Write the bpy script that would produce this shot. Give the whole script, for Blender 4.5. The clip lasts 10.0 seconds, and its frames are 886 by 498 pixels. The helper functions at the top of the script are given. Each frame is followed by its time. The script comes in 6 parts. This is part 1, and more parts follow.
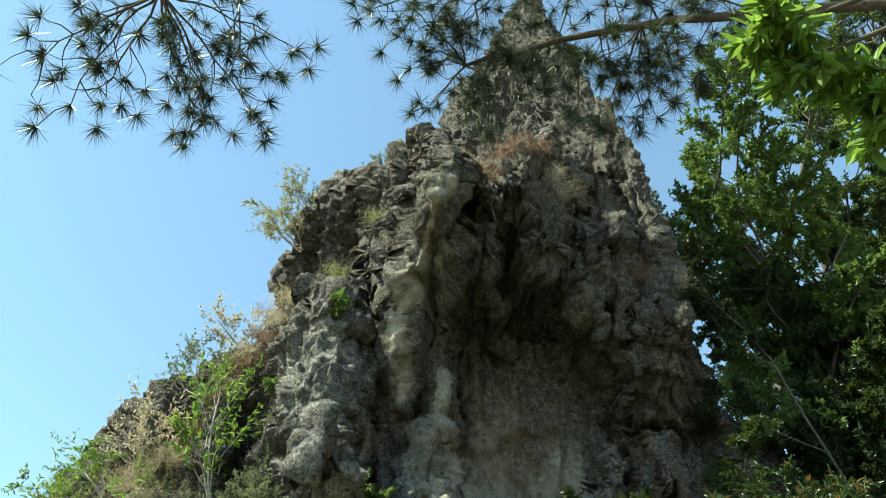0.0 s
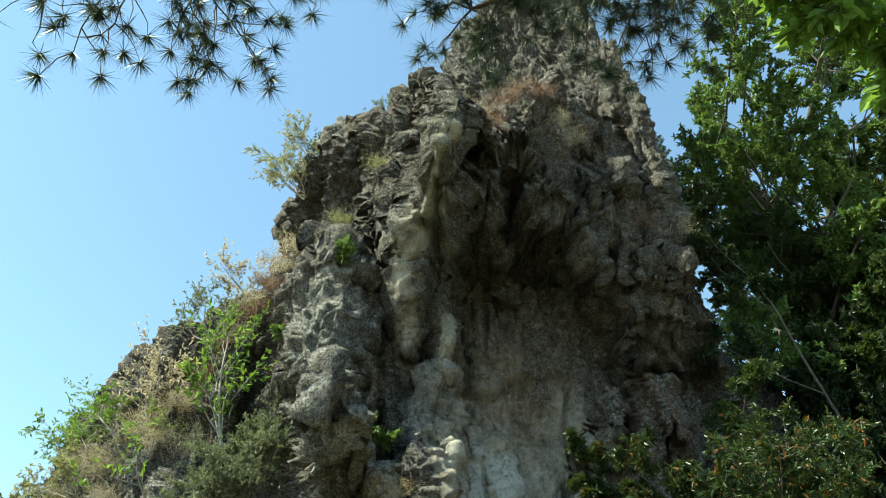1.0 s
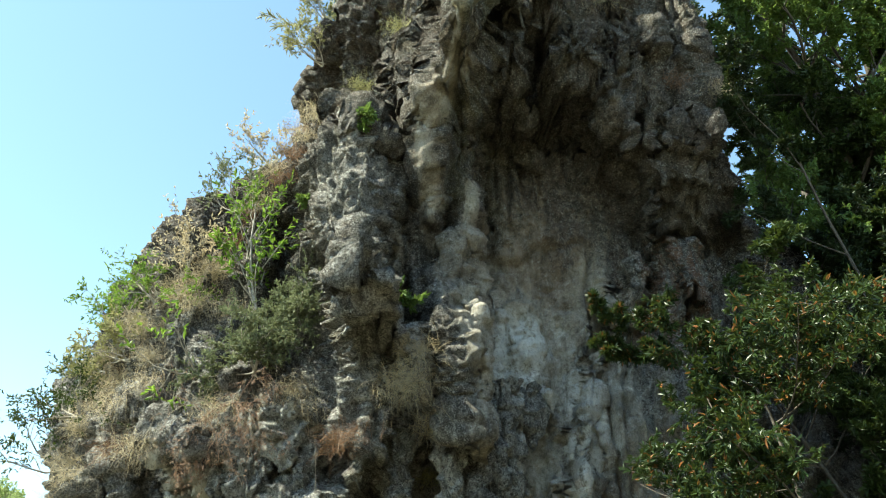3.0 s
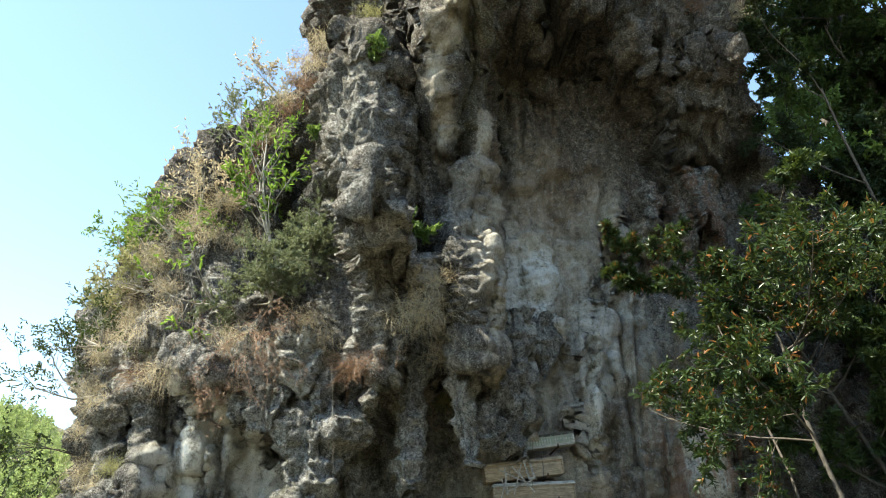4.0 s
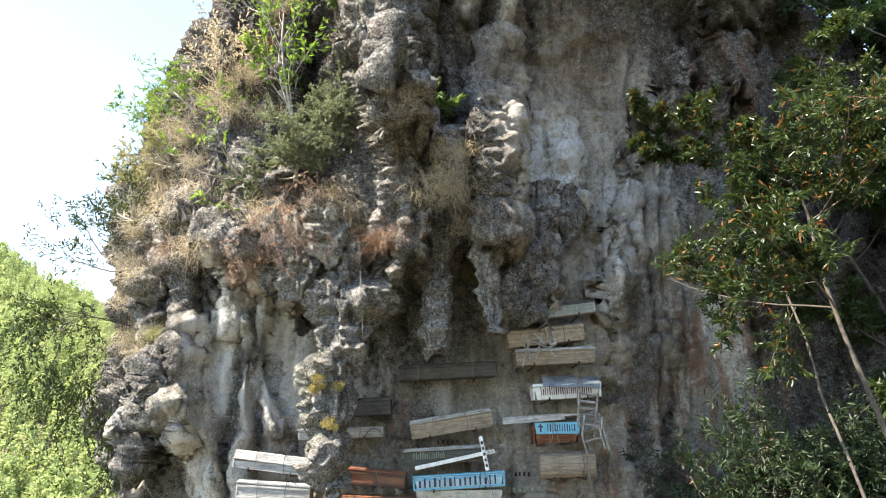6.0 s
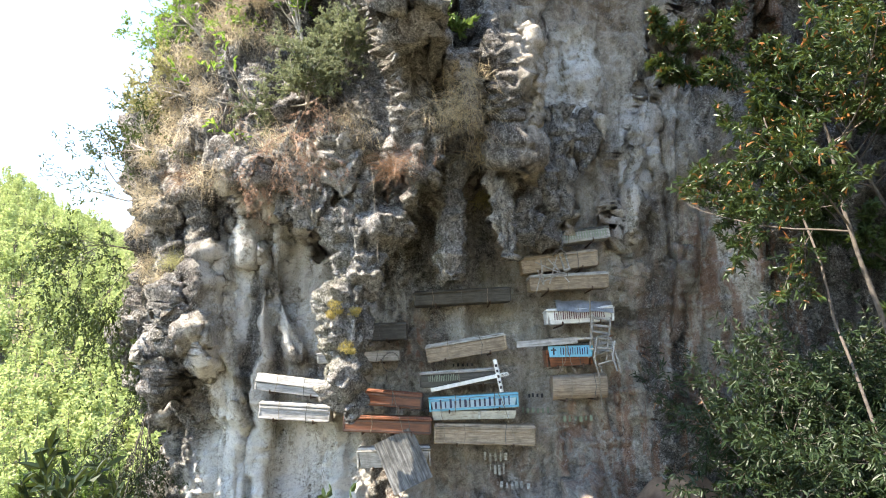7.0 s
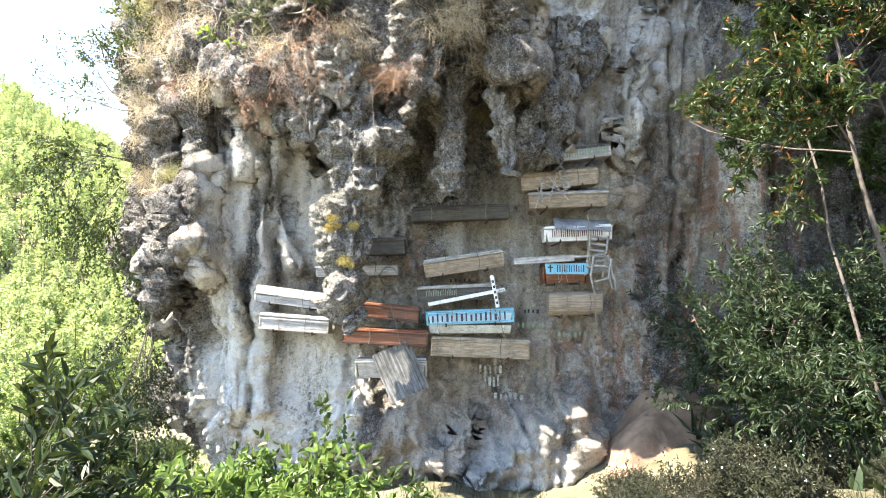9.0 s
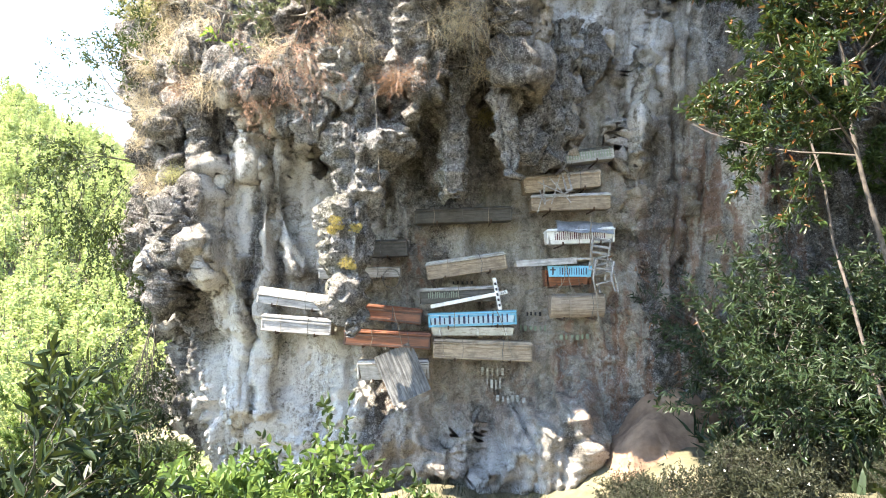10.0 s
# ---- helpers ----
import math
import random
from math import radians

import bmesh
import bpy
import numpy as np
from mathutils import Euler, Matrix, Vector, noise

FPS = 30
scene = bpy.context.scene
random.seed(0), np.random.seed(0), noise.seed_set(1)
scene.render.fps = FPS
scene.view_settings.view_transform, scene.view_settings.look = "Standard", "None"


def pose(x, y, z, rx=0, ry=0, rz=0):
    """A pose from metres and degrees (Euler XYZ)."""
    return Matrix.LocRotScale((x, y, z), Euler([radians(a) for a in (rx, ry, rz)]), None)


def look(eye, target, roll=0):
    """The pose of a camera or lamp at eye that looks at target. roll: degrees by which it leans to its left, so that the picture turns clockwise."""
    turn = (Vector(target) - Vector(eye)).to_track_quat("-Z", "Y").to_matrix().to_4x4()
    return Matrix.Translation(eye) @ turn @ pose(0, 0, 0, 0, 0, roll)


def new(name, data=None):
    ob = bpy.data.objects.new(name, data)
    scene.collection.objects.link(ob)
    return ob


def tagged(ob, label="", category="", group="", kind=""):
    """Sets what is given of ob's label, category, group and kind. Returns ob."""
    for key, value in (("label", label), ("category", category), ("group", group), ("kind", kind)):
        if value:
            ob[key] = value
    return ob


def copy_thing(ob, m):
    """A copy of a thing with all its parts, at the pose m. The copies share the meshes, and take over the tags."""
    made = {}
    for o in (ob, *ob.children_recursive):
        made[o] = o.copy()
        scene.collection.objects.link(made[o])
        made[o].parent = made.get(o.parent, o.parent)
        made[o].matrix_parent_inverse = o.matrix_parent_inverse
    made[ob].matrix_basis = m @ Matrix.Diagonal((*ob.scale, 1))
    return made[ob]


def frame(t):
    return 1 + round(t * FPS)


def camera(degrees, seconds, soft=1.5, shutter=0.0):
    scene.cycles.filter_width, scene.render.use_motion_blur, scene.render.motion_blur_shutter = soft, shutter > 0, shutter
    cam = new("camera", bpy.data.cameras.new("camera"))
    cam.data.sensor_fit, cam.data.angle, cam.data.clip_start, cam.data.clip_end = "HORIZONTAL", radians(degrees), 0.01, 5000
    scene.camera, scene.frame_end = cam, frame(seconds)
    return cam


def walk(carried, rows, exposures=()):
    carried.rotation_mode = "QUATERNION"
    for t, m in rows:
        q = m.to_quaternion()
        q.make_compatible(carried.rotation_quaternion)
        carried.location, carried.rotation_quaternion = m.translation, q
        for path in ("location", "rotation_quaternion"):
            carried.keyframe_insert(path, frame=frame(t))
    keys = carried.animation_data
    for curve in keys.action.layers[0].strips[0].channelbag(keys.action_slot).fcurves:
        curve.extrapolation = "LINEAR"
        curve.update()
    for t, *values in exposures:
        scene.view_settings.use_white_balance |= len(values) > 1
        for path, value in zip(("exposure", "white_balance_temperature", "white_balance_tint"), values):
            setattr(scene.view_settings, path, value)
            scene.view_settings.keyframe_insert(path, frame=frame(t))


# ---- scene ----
cam = camera(64.55, 10.0, 1.0)
PATH = [
    (0.0, (0.064, 0.006, 1.787), (1.450, 9.618, 11.870), -2.45),
    (0.5, (0.042, 0.007, 1.787), (1.453, 9.923, 11.568), -2.56),
    (1.0, (0.010, -0.023, 1.780), (1.418, 10.339, 11.089), -2.39),
    (1.5, (0.005, -0.025, 1.770), (1.344, 10.683, 10.689), -2.21),
    (2.0, (0.021, -0.024, 1.753), (1.268, 11.066, 10.206), -2.22),
    (2.5, (-0.007, -0.015, 1.723), (1.145, 11.530, 9.559), -1.93),
    (4.0, (-0.026, 0.013, 1.678), (0.796, 12.598, 7.757), -1.30),
    (4.5, (-0.035, 0.013, 1.663), (0.651, 12.929, 7.022), -1.28),
    (5.0, (-0.038, 0.027, 1.653), (0.535, 13.163, 6.461), -1.22),
    (5.5, (-0.054, 0.010, 1.637), (0.467, 13.306, 5.990), -1.03),
    (7.0, (-0.050, -0.028, 1.609), (0.011, 13.772, 3.968), -1.11),
    (7.5, (-0.041, -0.023, 1.609), (0.033, 13.871, 3.327), -1.09),
    (8.0, (-0.010, -0.025, 1.596), (0.062, 13.924, 2.788), -0.85),
    (8.5, (-0.007, -0.020, 1.562), (0.041, 13.955, 2.397), -0.44),
    (9.0, (-0.003, -0.008, 1.575), (0.017, 13.973, 2.308), -0.18),
    (9.5, (0.000, 0.000, 1.600), (0.000, 13.981, 2.333), -0.00),
    (10.0, (-0.007, -0.008, 1.563), (-0.033, 13.970, 2.352), 0.02),
]
EXPOSURES = [(0.0, 1.5, 7200, -15), (1.0, 1.53, 7200, -15), (2.5, 1.68, 7200, -12), (4.0, 1.85, 7200, -1), (5.5, 2.2, 7200, 8),
             (7.0, 2.55, 7200, 11), (8.0, 2.8, 7200, 11), (10.0, 2.98, 7200, 11)]
walk(cam, [(t, look(eye, target, roll)) for t, eye, target, roll in PATH], EXPOSURES)

# ---- light: clear sky, high sun that grazes the face from the left ----
SUN = Vector((-0.53, -0.18, 0.82)).normalized()
world = bpy.data.worlds.new("sky")
scene.world = world
world.use_nodes = True
wn, wl = world.node_tree.nodes, world.node_tree.links
sky = wn.new("ShaderNodeTexSky")
sky.sky_type, sky.sun_disc = "NISHITA", False
sky.sun_elevation = math.asin(SUN.z)
sky.sun_rotation = math.atan2(SUN.x, SUN.y)
sky.altitude, sky.air_density, sky.dust_density, sky.ozone_density = 1500, 1.0, 0.2, 0.5
wn["Background"].inputs["Strength"].default_value = 0.15
wl.new(sky.outputs[0], wn["Background"].inputs[0])
sun_data = bpy.data.lights.new("sun", "SUN")
sun_data.energy, sun_data.angle, sun_data.color = 5.0, radians(0.53), (1.0, 0.95, 0.87)
sun = new("sun", sun_data)
sun.matrix_world = look(SUN * 60, (0, 0, 0))


# ---- materials ----
def mat(name, rough=0.8, metallic=0.0):
    m = bpy.data.materials.new(name)
    m.use_nodes = True
    n = m.node_tree.nodes
    b = n["Principled BSDF"]
    b.inputs["Roughness"].default_value, b.inputs["Metallic"].default_value = rough, metallic
    return m, n, m.node_tree.links, b


def coords(n, l, scale=(1, 1, 1)):
    tc, mp = n.new("ShaderNodeTexCoord"), n.new("ShaderNodeMapping")
    mp.inputs["Scale"].default_value = scale
    l.new(tc.outputs["Object"], mp.inputs[0])
    return mp.outputs[0]


def noise_tex(n, l, vec, scale, detail=6, rough=0.6, dist=0.0):
    t = n.new("ShaderNodeTexNoise")
    t.inputs["Scale"].default_value, t.inputs["Detail"].default_value = scale, detail
    t.inputs["Roughness"].default_value, t.inputs["Distortion"].default_value = rough, dist
    l.new(vec, t.inputs["Vector"])
    return t.outputs["Fac"]


def ramp(n, l, fac, stops):
    r = n.new("ShaderNodeValToRGB")
    while len(r.color_ramp.elements) < len(stops):
        r.color_ramp.elements.new(0.5)
    for e, (p, c) in zip(r.color_ramp.elements, stops):
        e.position, e.color = p, (*c, 1) if len(c) == 3 else c
    l.new(fac, r.inputs[0])
    return r.outputs[0]


def mixc(n, l, fac, a, b, mode="MIX"):
    x = n.new("ShaderNodeMix")
    x.data_type, x.blend_type = "RGBA", mode
    for sock, v in ((x.inputs[0], fac), (x.inputs[6], a), (x.inputs[7], b)):
        if isinstance(v, (int, float)):
            sock.default_value = v
        elif isinstance(v, tuple):
            sock.default_value = (*v, 1)
        else:
            l.new(v, sock)
    return x.outputs[2]


def arith(n, l, op, a, b=0.0, clamp=False):
    x = n.new("ShaderNodeMath")
    x.operation, x.use_clamp = op, clamp
    for sock, v in zip(x.inputs, (a, b)):
        if isinstance(v, (int, float)):
            sock.default_value = v
        else:
            l.new(v, sock)
    return x.outputs[0]


def attr(n, name):
    a = n.new("ShaderNodeAttribute")
    a.attribute_name = name
    return a.outputs["Fac"]


def bump(n, l, b, height, strength, dist):
    x = n.new("ShaderNodeBump")
    x.inputs["Strength"].default_value, x.inputs["Distance"].default_value = strength, dist
    l.new(height, x.inputs["Height"])
    if b.inputs["Normal"].is_linked:
        l.new(b.inputs["Normal"].links[0].from_socket, x.inputs["Normal"])
    l.new(x.outputs[0], b.inputs["Normal"])


def rock_material(name):
    """Karst limestone: dark weathered crust, pale flowstone, dark runs, rust and moss; the upper wall's shade is in its
    brown.
    """
    m, n, l, b = mat(name, 0.9)
    o = coords(n, l)
    run = coords(n, l, (1.0, 1.0, 0.13))
    g1 = noise_tex(n, l, o, 0.9, 8, 0.65)
    g2 = noise_tex(n, l, o, 6.0, 8, 0.7)
    g3 = noise_tex(n, l, o, 28.0, 6, 0.75)
    v1 = noise_tex(n, l, run, 1.6, 6, 0.6, 0.4)
    v2 = noise_tex(n, l, run, 4.2, 6, 0.6, 0.3)
    g4 = noise_tex(n, l, o, 13.0, 8, 0.75, 0.6)
    mixg = arith(n, l, "ADD", arith(n, l, "MULTIPLY", g2, 0.4), arith(n, l, "ADD", arith(n, l, "MULTIPLY", g4, 0.35), arith(n, l, "MULTIPLY", g3, 0.25)))
    crust = ramp(n, l, mixg, [(0.41, (0.016, 0.015, 0.0145)), (0.465, (0.07, 0.065, 0.06)), (0.52, (0.2, 0.189, 0.177)), (0.585, (0.52, 0.5, 0.475))])
    flow = ramp(n, l, arith(n, l, "ADD", arith(n, l, "MULTIPLY", v2, 0.3), arith(n, l, "ADD", arith(n, l, "MULTIPLY", g1, 0.42), arith(n, l, "MULTIPLY", g4, 0.28))),
                [(0.39, (0.085, 0.07, 0.054)), (0.45, (0.24, 0.208, 0.17)), (0.51, (0.44, 0.4, 0.34)), (0.59, (0.74, 0.7, 0.63))])
    pale = arith(n, l, "ADD", attr(n, "pale"), arith(n, l, "MULTIPLY", arith(n, l, "SUBTRACT", v1, 0.5), 1.1))
    pale = arith(n, l, "MULTIPLY_ADD", arith(n, l, "ADD", pale, arith(n, l, "MULTIPLY", arith(n, l, "SUBTRACT", g2, 0.5), 0.7)), 3.6)
    pale.node.inputs[2].default_value, pale.node.use_clamp = -1.15, True
    c = mixc(n, l, pale, crust, flow)
    chalky = arith(n, l, "MULTIPLY", attr(n, "white"), ramp(n, l, arith(n, l, "ADD", arith(n, l, "MULTIPLY", v2, 0.5), arith(n, l, "MULTIPLY", g4, 0.5)), [(0.40, (0, 0, 0)), (0.52, (1, 1, 1))]))
    c = mixc(n, l, arith(n, l, "MULTIPLY", chalky, 0.9), c, mixc(n, l, g3, (0.66, 0.65, 0.61), (0.86, 0.85, 0.81)))
    rust = arith(n, l, "MULTIPLY", attr(n, "rust"), ramp(n, l, v2, [(0.46, (0, 0, 0)), (0.56, (1, 1, 1))]))
    c = mixc(n, l, arith(n, l, "MULTIPLY", rust, 0.8), c, mixc(n, l, g4, (0.1, 0.04, 0.022), (0.4, 0.2, 0.115)))
    # dark water stains together with shade painted into recesses
    stain_shade = arith(n, l, "MULTIPLY", attr(n, "stain_shade"), ramp(n, l, arith(n, l, "ADD", arith(n, l, "MULTIPLY", v1, 0.7), arith(n, l, "MULTIPLY", g2, 0.3)), [(0.43, (0, 0, 0)), (0.52, (1, 1, 1))]))
    c = mixc(n, l, arith(n, l, "MULTIPLY", stain_shade, 0.9), c, mixc(n, l, 1.0, c, (0.33, 0.32, 0.32), "MULTIPLY"))
    # the brown mask also carries the upper wall's shade as colour
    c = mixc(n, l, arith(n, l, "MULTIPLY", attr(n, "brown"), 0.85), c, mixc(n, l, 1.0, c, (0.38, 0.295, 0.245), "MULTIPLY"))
    moss = arith(n, l, "MULTIPLY", attr(n, "moss"), ramp(n, l, g1, [(0.45, (0, 0, 0)), (0.62, (1, 1, 1))]))
    c = mixc(n, l, arith(n, l, "MULTIPLY", moss, 0.75), c, mixc(n, l, g3, (0.06, 0.065, 0.02), (0.2, 0.19, 0.07)))
    spots = ramp(n, l, noise_tex(n, l, o, 9.0, 6, 0.85), [(0.56, (0, 0, 0)), (0.62, (1, 1, 1))])
    c = mixc(n, l, arith(n, l, "MULTIPLY", spots, 0.5), c, (0.56, 0.55, 0.52))
    # near-black specks paint the shade inside small pits
    pits = ramp(n, l, noise_tex(n, l, o, 17.0, 5, 0.8), [(0.39, (1, 1, 1)), (0.45, (0, 0, 0))])
    c = mixc(n, l, arith(n, l, "MULTIPLY", pits, arith(n, l, "SUBTRACT", 0.95, arith(n, l, "MULTIPLY", pale, 0.55))), c, (0.03, 0.028, 0.026))
    g5 = noise_tex(n, l, o, 62.0, 4, 0.8)
    c = mixc(n, l, arith(n, l, "SUBTRACT", 0.9, arith(n, l, "MULTIPLY", pale, 0.45)), c, ramp(n, l, g5, [(0.36, (0.3, 0.29, 0.28)), (0.5, (0.95, 0.95, 0.95)), (0.62, (1.0, 1.0, 1.0))]), "MULTIPLY")
    grain = ramp(n, l, noise_tex(n, l, o, 34.0, 5, 0.8), [(0.55, (0, 0, 0)), (0.63, (1, 1, 1))])
    c = mixc(n, l, arith(n, l, "MULTIPLY", grain, arith(n, l, "SUBTRACT", 0.5, arith(n, l, "MULTIPLY", pale, 0.25))), c, (0.62, 0.6, 0.56))
    l.new(c, b.inputs["Base Color"])
    rough = arith(n, l, "SUBTRACT", 1.0, arith(n, l, "MULTIPLY", attr(n, "pale"), 0.85), True)
    h = arith(n, l, "ADD", g2, arith(n, l, "MULTIPLY", g3, 0.5))
    h = arith(n, l, "MULTIPLY", h, arith(n, l, "ADD", arith(n, l, "MULTIPLY", rough, 0.5), 0.5))
    bump(n, l, b, h, 1.0, 0.14)
    bump(n, l, b, noise_tex(n, l, o, 75.0, 3, 0.7), 0.5, 0.01)
    return m


def leaf_material(name, dark, light, gloss=0.45, through_=0.45, tip=None):
    """Thin leaf that lets part of the light through; each leaf has its own shade."""
    m, n, l, b = mat(name, gloss)
    b.inputs["Specular IOR Level"].default_value = 0.3
    geo = n.new("ShaderNodeNewGeometry")
    stops = [(0.0, dark), (0.93 if tip else 0.75, light)]
    if tip:
        stops.append((0.955, tip))
    c = ramp(n, l, geo.outputs["Random Per Island"], stops)
    vein = noise_tex(n, l, coords(n, l), 9.0, 3)
    c = mixc(n, l, 0.35, c, ramp(n, l, vein, [(0.3, tuple(0.45 * v for v in dark)), (0.7, tuple(min(1, 1.4 * v) for v in light))]))
    l.new(c, b.inputs["Base Color"])
    tr, mix = n.new("ShaderNodeBsdfTranslucent"), n.new("ShaderNodeMixShader")
    l.new(mixc(n, l, 0.18, c, (0.3, 0.36, 0.05)) if light[1] > 1.25 * light[0] else c, tr.inputs[0])
    mix.inputs[0].default_value = through_
    l.new(b.outputs[0], mix.inputs[1])
    l.new(tr.outputs[0], mix.inputs[2])
    l.new(mix.outputs[0], n["Material Output"].inputs[0])
    return m


def wood_material(name, dark, light, rough=0.75, grain=(1.5, 22, 22), stain=0.6):
    """Weathered boards, grain along x."""
    m, n, l, b = mat(name, rough)
    o = coords(n, l, grain)
    g = noise_tex(n, l, o, 2.0, 8, 0.65, 0.3)
    c = ramp(n, l, g, [(0.33, dark), (0.62, light)])
    st = noise_tex(n, l, coords(n, l), 4.5, 6, 0.7)
    c = mixc(n, l, arith(n, l, "MULTIPLY", ramp(n, l, st, [(0.45, (0, 0, 0)), (0.65, (1, 1, 1))]), stain), c, tuple(0.45 * v for v in dark))
    info = n.new("ShaderNodeObjectInfo")
    c = mixc(n, l, 0.5, c, mixc(n, l, info.outputs["Random"], (0.55, 0.55, 0.55), (1.0, 1.0, 1.0)), "MULTIPLY")
    l.new(c, b.inputs["Base Color"])
    bump(n, l, b, g, 0.5, 0.012)
    return m


def paint_material(name, color, worn, rough=0.55, wear=0.5):
    m, n, l, b = mat(name, rough)
    w = noise_tex(n, l, coords(n, l, (2, 6, 6)), 3.0, 8, 0.75)
    c = mixc(n, l, ramp(n, l, w, [(wear, (0, 0, 0)), (wear + 0.12, (1, 1, 1))]), color, worn)
    d = noise_tex(n, l, coords(n, l), 7.0, 5, 0.7)
    c = mixc(n, l, 0.6, c, ramp(n, l, d, [(0.3, (0.45, 0.43, 0.4)), (0.65, (1, 1, 1))]), "MULTIPLY")
    l.new(c, b.inputs["Base Color"])
    bump(n, l, b, w, 0.3, 0.004)
    return m


def plain_material(name, a, c2, scale=8.0, rough=0.8, metallic=0.0, depth=0.01):
    m, n, l, b = mat(name, rough, metallic)
    g = noise_tex(n, l, coords(n, l), scale, 7, 0.7)
    l.new(ramp(n, l, g, [(0.32, a), (0.66, c2)]), b.inputs["Base Color"])
    bump(n, l, b, g, 0.6, depth)
    return m


ROCK = rock_material("limestone")
BARK = plain_material("bark", (0.03, 0.025, 0.02), (0.11, 0.09, 0.075), 14, 0.9)
PINE_BARK = plain_material("pine_bark", (0.035, 0.028, 0.024), (0.12, 0.095, 0.08), 16, 0.95)
PALE_BARK = plain_material("pale_bark", (0.16, 0.14, 0.115), (0.42, 0.38, 0.33), 14, 0.9)
# dark and green leaf: shade of the right-hand growth is put into the colour
LEAF_DARK = leaf_material("dark_shaded_leaf", (0.006, 0.014, 0.006), (0.02, 0.037, 0.013), 0.5, 0.15)
LEAF_MID = leaf_material("shaded_green_leaf", (0.012, 0.025, 0.007), (0.04, 0.066, 0.018), 0.5, 0.25)
LEAF_FRESH = leaf_material("fresh_leaf", (0.045, 0.09, 0.02), (0.13, 0.2, 0.055), 0.42, 0.42)
# brighter copy of the fresh leaf, with sunlight put into its colour
LEAF_SUNLIT = leaf_material("sunlit_leaf", (0.07, 0.13, 0.02), (0.17, 0.28, 0.05), 0.4, 0.6)
LEAF_TIP = leaf_material("flushing_leaf", (0.008, 0.018, 0.006), (0.036, 0.062, 0.017), 0.4, 0.22, (0.3, 0.1, 0.035))
# weeds darkened in colour for the shade on the bank
LEAF_WEED = leaf_material("shaded_weed_leaf", (0.009, 0.013, 0.007), (0.04, 0.044, 0.022), 0.6, 0.3)
# valley sunlight put into the colour: a paler, yellower leaf
LEAF_VALLEY = leaf_material("sunlit_valley_leaf", (0.13, 0.17, 0.065), (0.36, 0.41, 0.19), 0.6, 0.45)
LEAF_GREY = leaf_material("grey_leaf", (0.07, 0.085, 0.045), (0.2, 0.22, 0.12), 0.6, 0.4)
LEAF_FLOWER = leaf_material("flower_petal", (0.6, 0.6, 0.55), (0.8, 0.8, 0.76), 0.6, 0.4)
NEEDLE = leaf_material("pine_needle", (0.012, 0.02, 0.014), (0.035, 0.05, 0.03), 0.4, 0.2)
STRAW = leaf_material("dry_grass", (0.24, 0.19, 0.12), (0.58, 0.49, 0.34), 0.7, 0.4)
STRAW_GREEN = leaf_material("greening_grass", (0.14, 0.14, 0.055), (0.38, 0.36, 0.17), 0.6, 0.4)
TWIG_DRY = leaf_material("dead_twig", (0.13, 0.08, 0.055), (0.34, 0.22, 0.16), 0.8, 0.1)
RED_LEAF = leaf_material("withered_leaf", (0.1, 0.055, 0.035), (0.26, 0.15, 0.09), 0.6, 0.35)
# distance haze and sun glare are mixed into this pale leaf colour
HAZY_LEAF = leaf_material("hazy_pine", (0.12, 0.17, 0.05), (0.4, 0.46, 0.19), 0.8, 0.45)
EARTH = plain_material("earth", (0.12, 0.085, 0.055), (0.3, 0.22, 0.15), 3.0, 0.95, 0, 0.05)
SOIL = plain_material("red_soil", (0.13, 0.077, 0.046), (0.3, 0.195, 0.125), 2.2, 0.95, 0, 0.06)
UNDERGROWTH = plain_material("undergrowth", (0.045, 0.042, 0.022), (0.15, 0.13, 0.075), 0.8, 0.95, 0, 0.1)
HILLSIDE = plain_material("hill_grass", (0.07, 0.1, 0.025), (0.2, 0.21, 0.07), 0.25, 0.95, 0, 0.1)
WOOD_TAN = wood_material("tan_board", (0.15, 0.11, 0.07), (0.4, 0.32, 0.23))
WOOD_GREY = wood_material("grey_board", (0.2, 0.19, 0.175), (0.48, 0.465, 0.44))
WOOD_SILVER = wood_material("silvered_board", (0.15, 0.145, 0.14), (0.46, 0.45, 0.435), 0.7, (1.5, 22, 22), 0.4)
WOOD_DARK = wood_material("dark_board", (0.03, 0.029, 0.025), (0.1, 0.095, 0.083))
WOOD_RED = wood_material("varnished_red_wood", (0.07, 0.022, 0.011), (0.24, 0.085, 0.038), 0.42, (1.2, 14, 14), 0.35)
WOOD_BLACK = wood_material("dark_end", (0.025, 0.012, 0.009), (0.08, 0.035, 0.022), 0.5)
WOOD_LOG = wood_material("split_log", (0.15, 0.115, 0.085), (0.36, 0.3, 0.235), 0.85, (1.2, 30, 30), 0.5)
BLUE = paint_material("pale_blue_paint", (0.42, 0.6, 0.7), (0.6, 0.6, 0.56), 0.5, 0.6)
SKYBLUE = paint_material("sky_blue_paint", (0.14, 0.42, 0.58), (0.4, 0.5, 0.52), 0.5, 0.62)
WHITE = paint_material("white_paint", (0.74, 0.75, 0.73), (0.42, 0.42, 0.4), 0.5, 0.58)
CREAM = paint_material("cream_paint", (0.5, 0.5, 0.44), (0.3, 0.28, 0.23), 0.6, 0.5)
NAVY = paint_material("navy_lettering", (0.02, 0.025, 0.07), (0.1, 0.12, 0.2), 0.6, 0.68)
MAROON = paint_material("maroon_lettering", (0.09, 0.02, 0.04), (0.3, 0.25, 0.25), 0.6, 0.7)
GREEN_INK = paint_material("green_lettering", (0.22, 0.27, 0.2), (0.12, 0.13, 0.1), 0.7, 0.6)
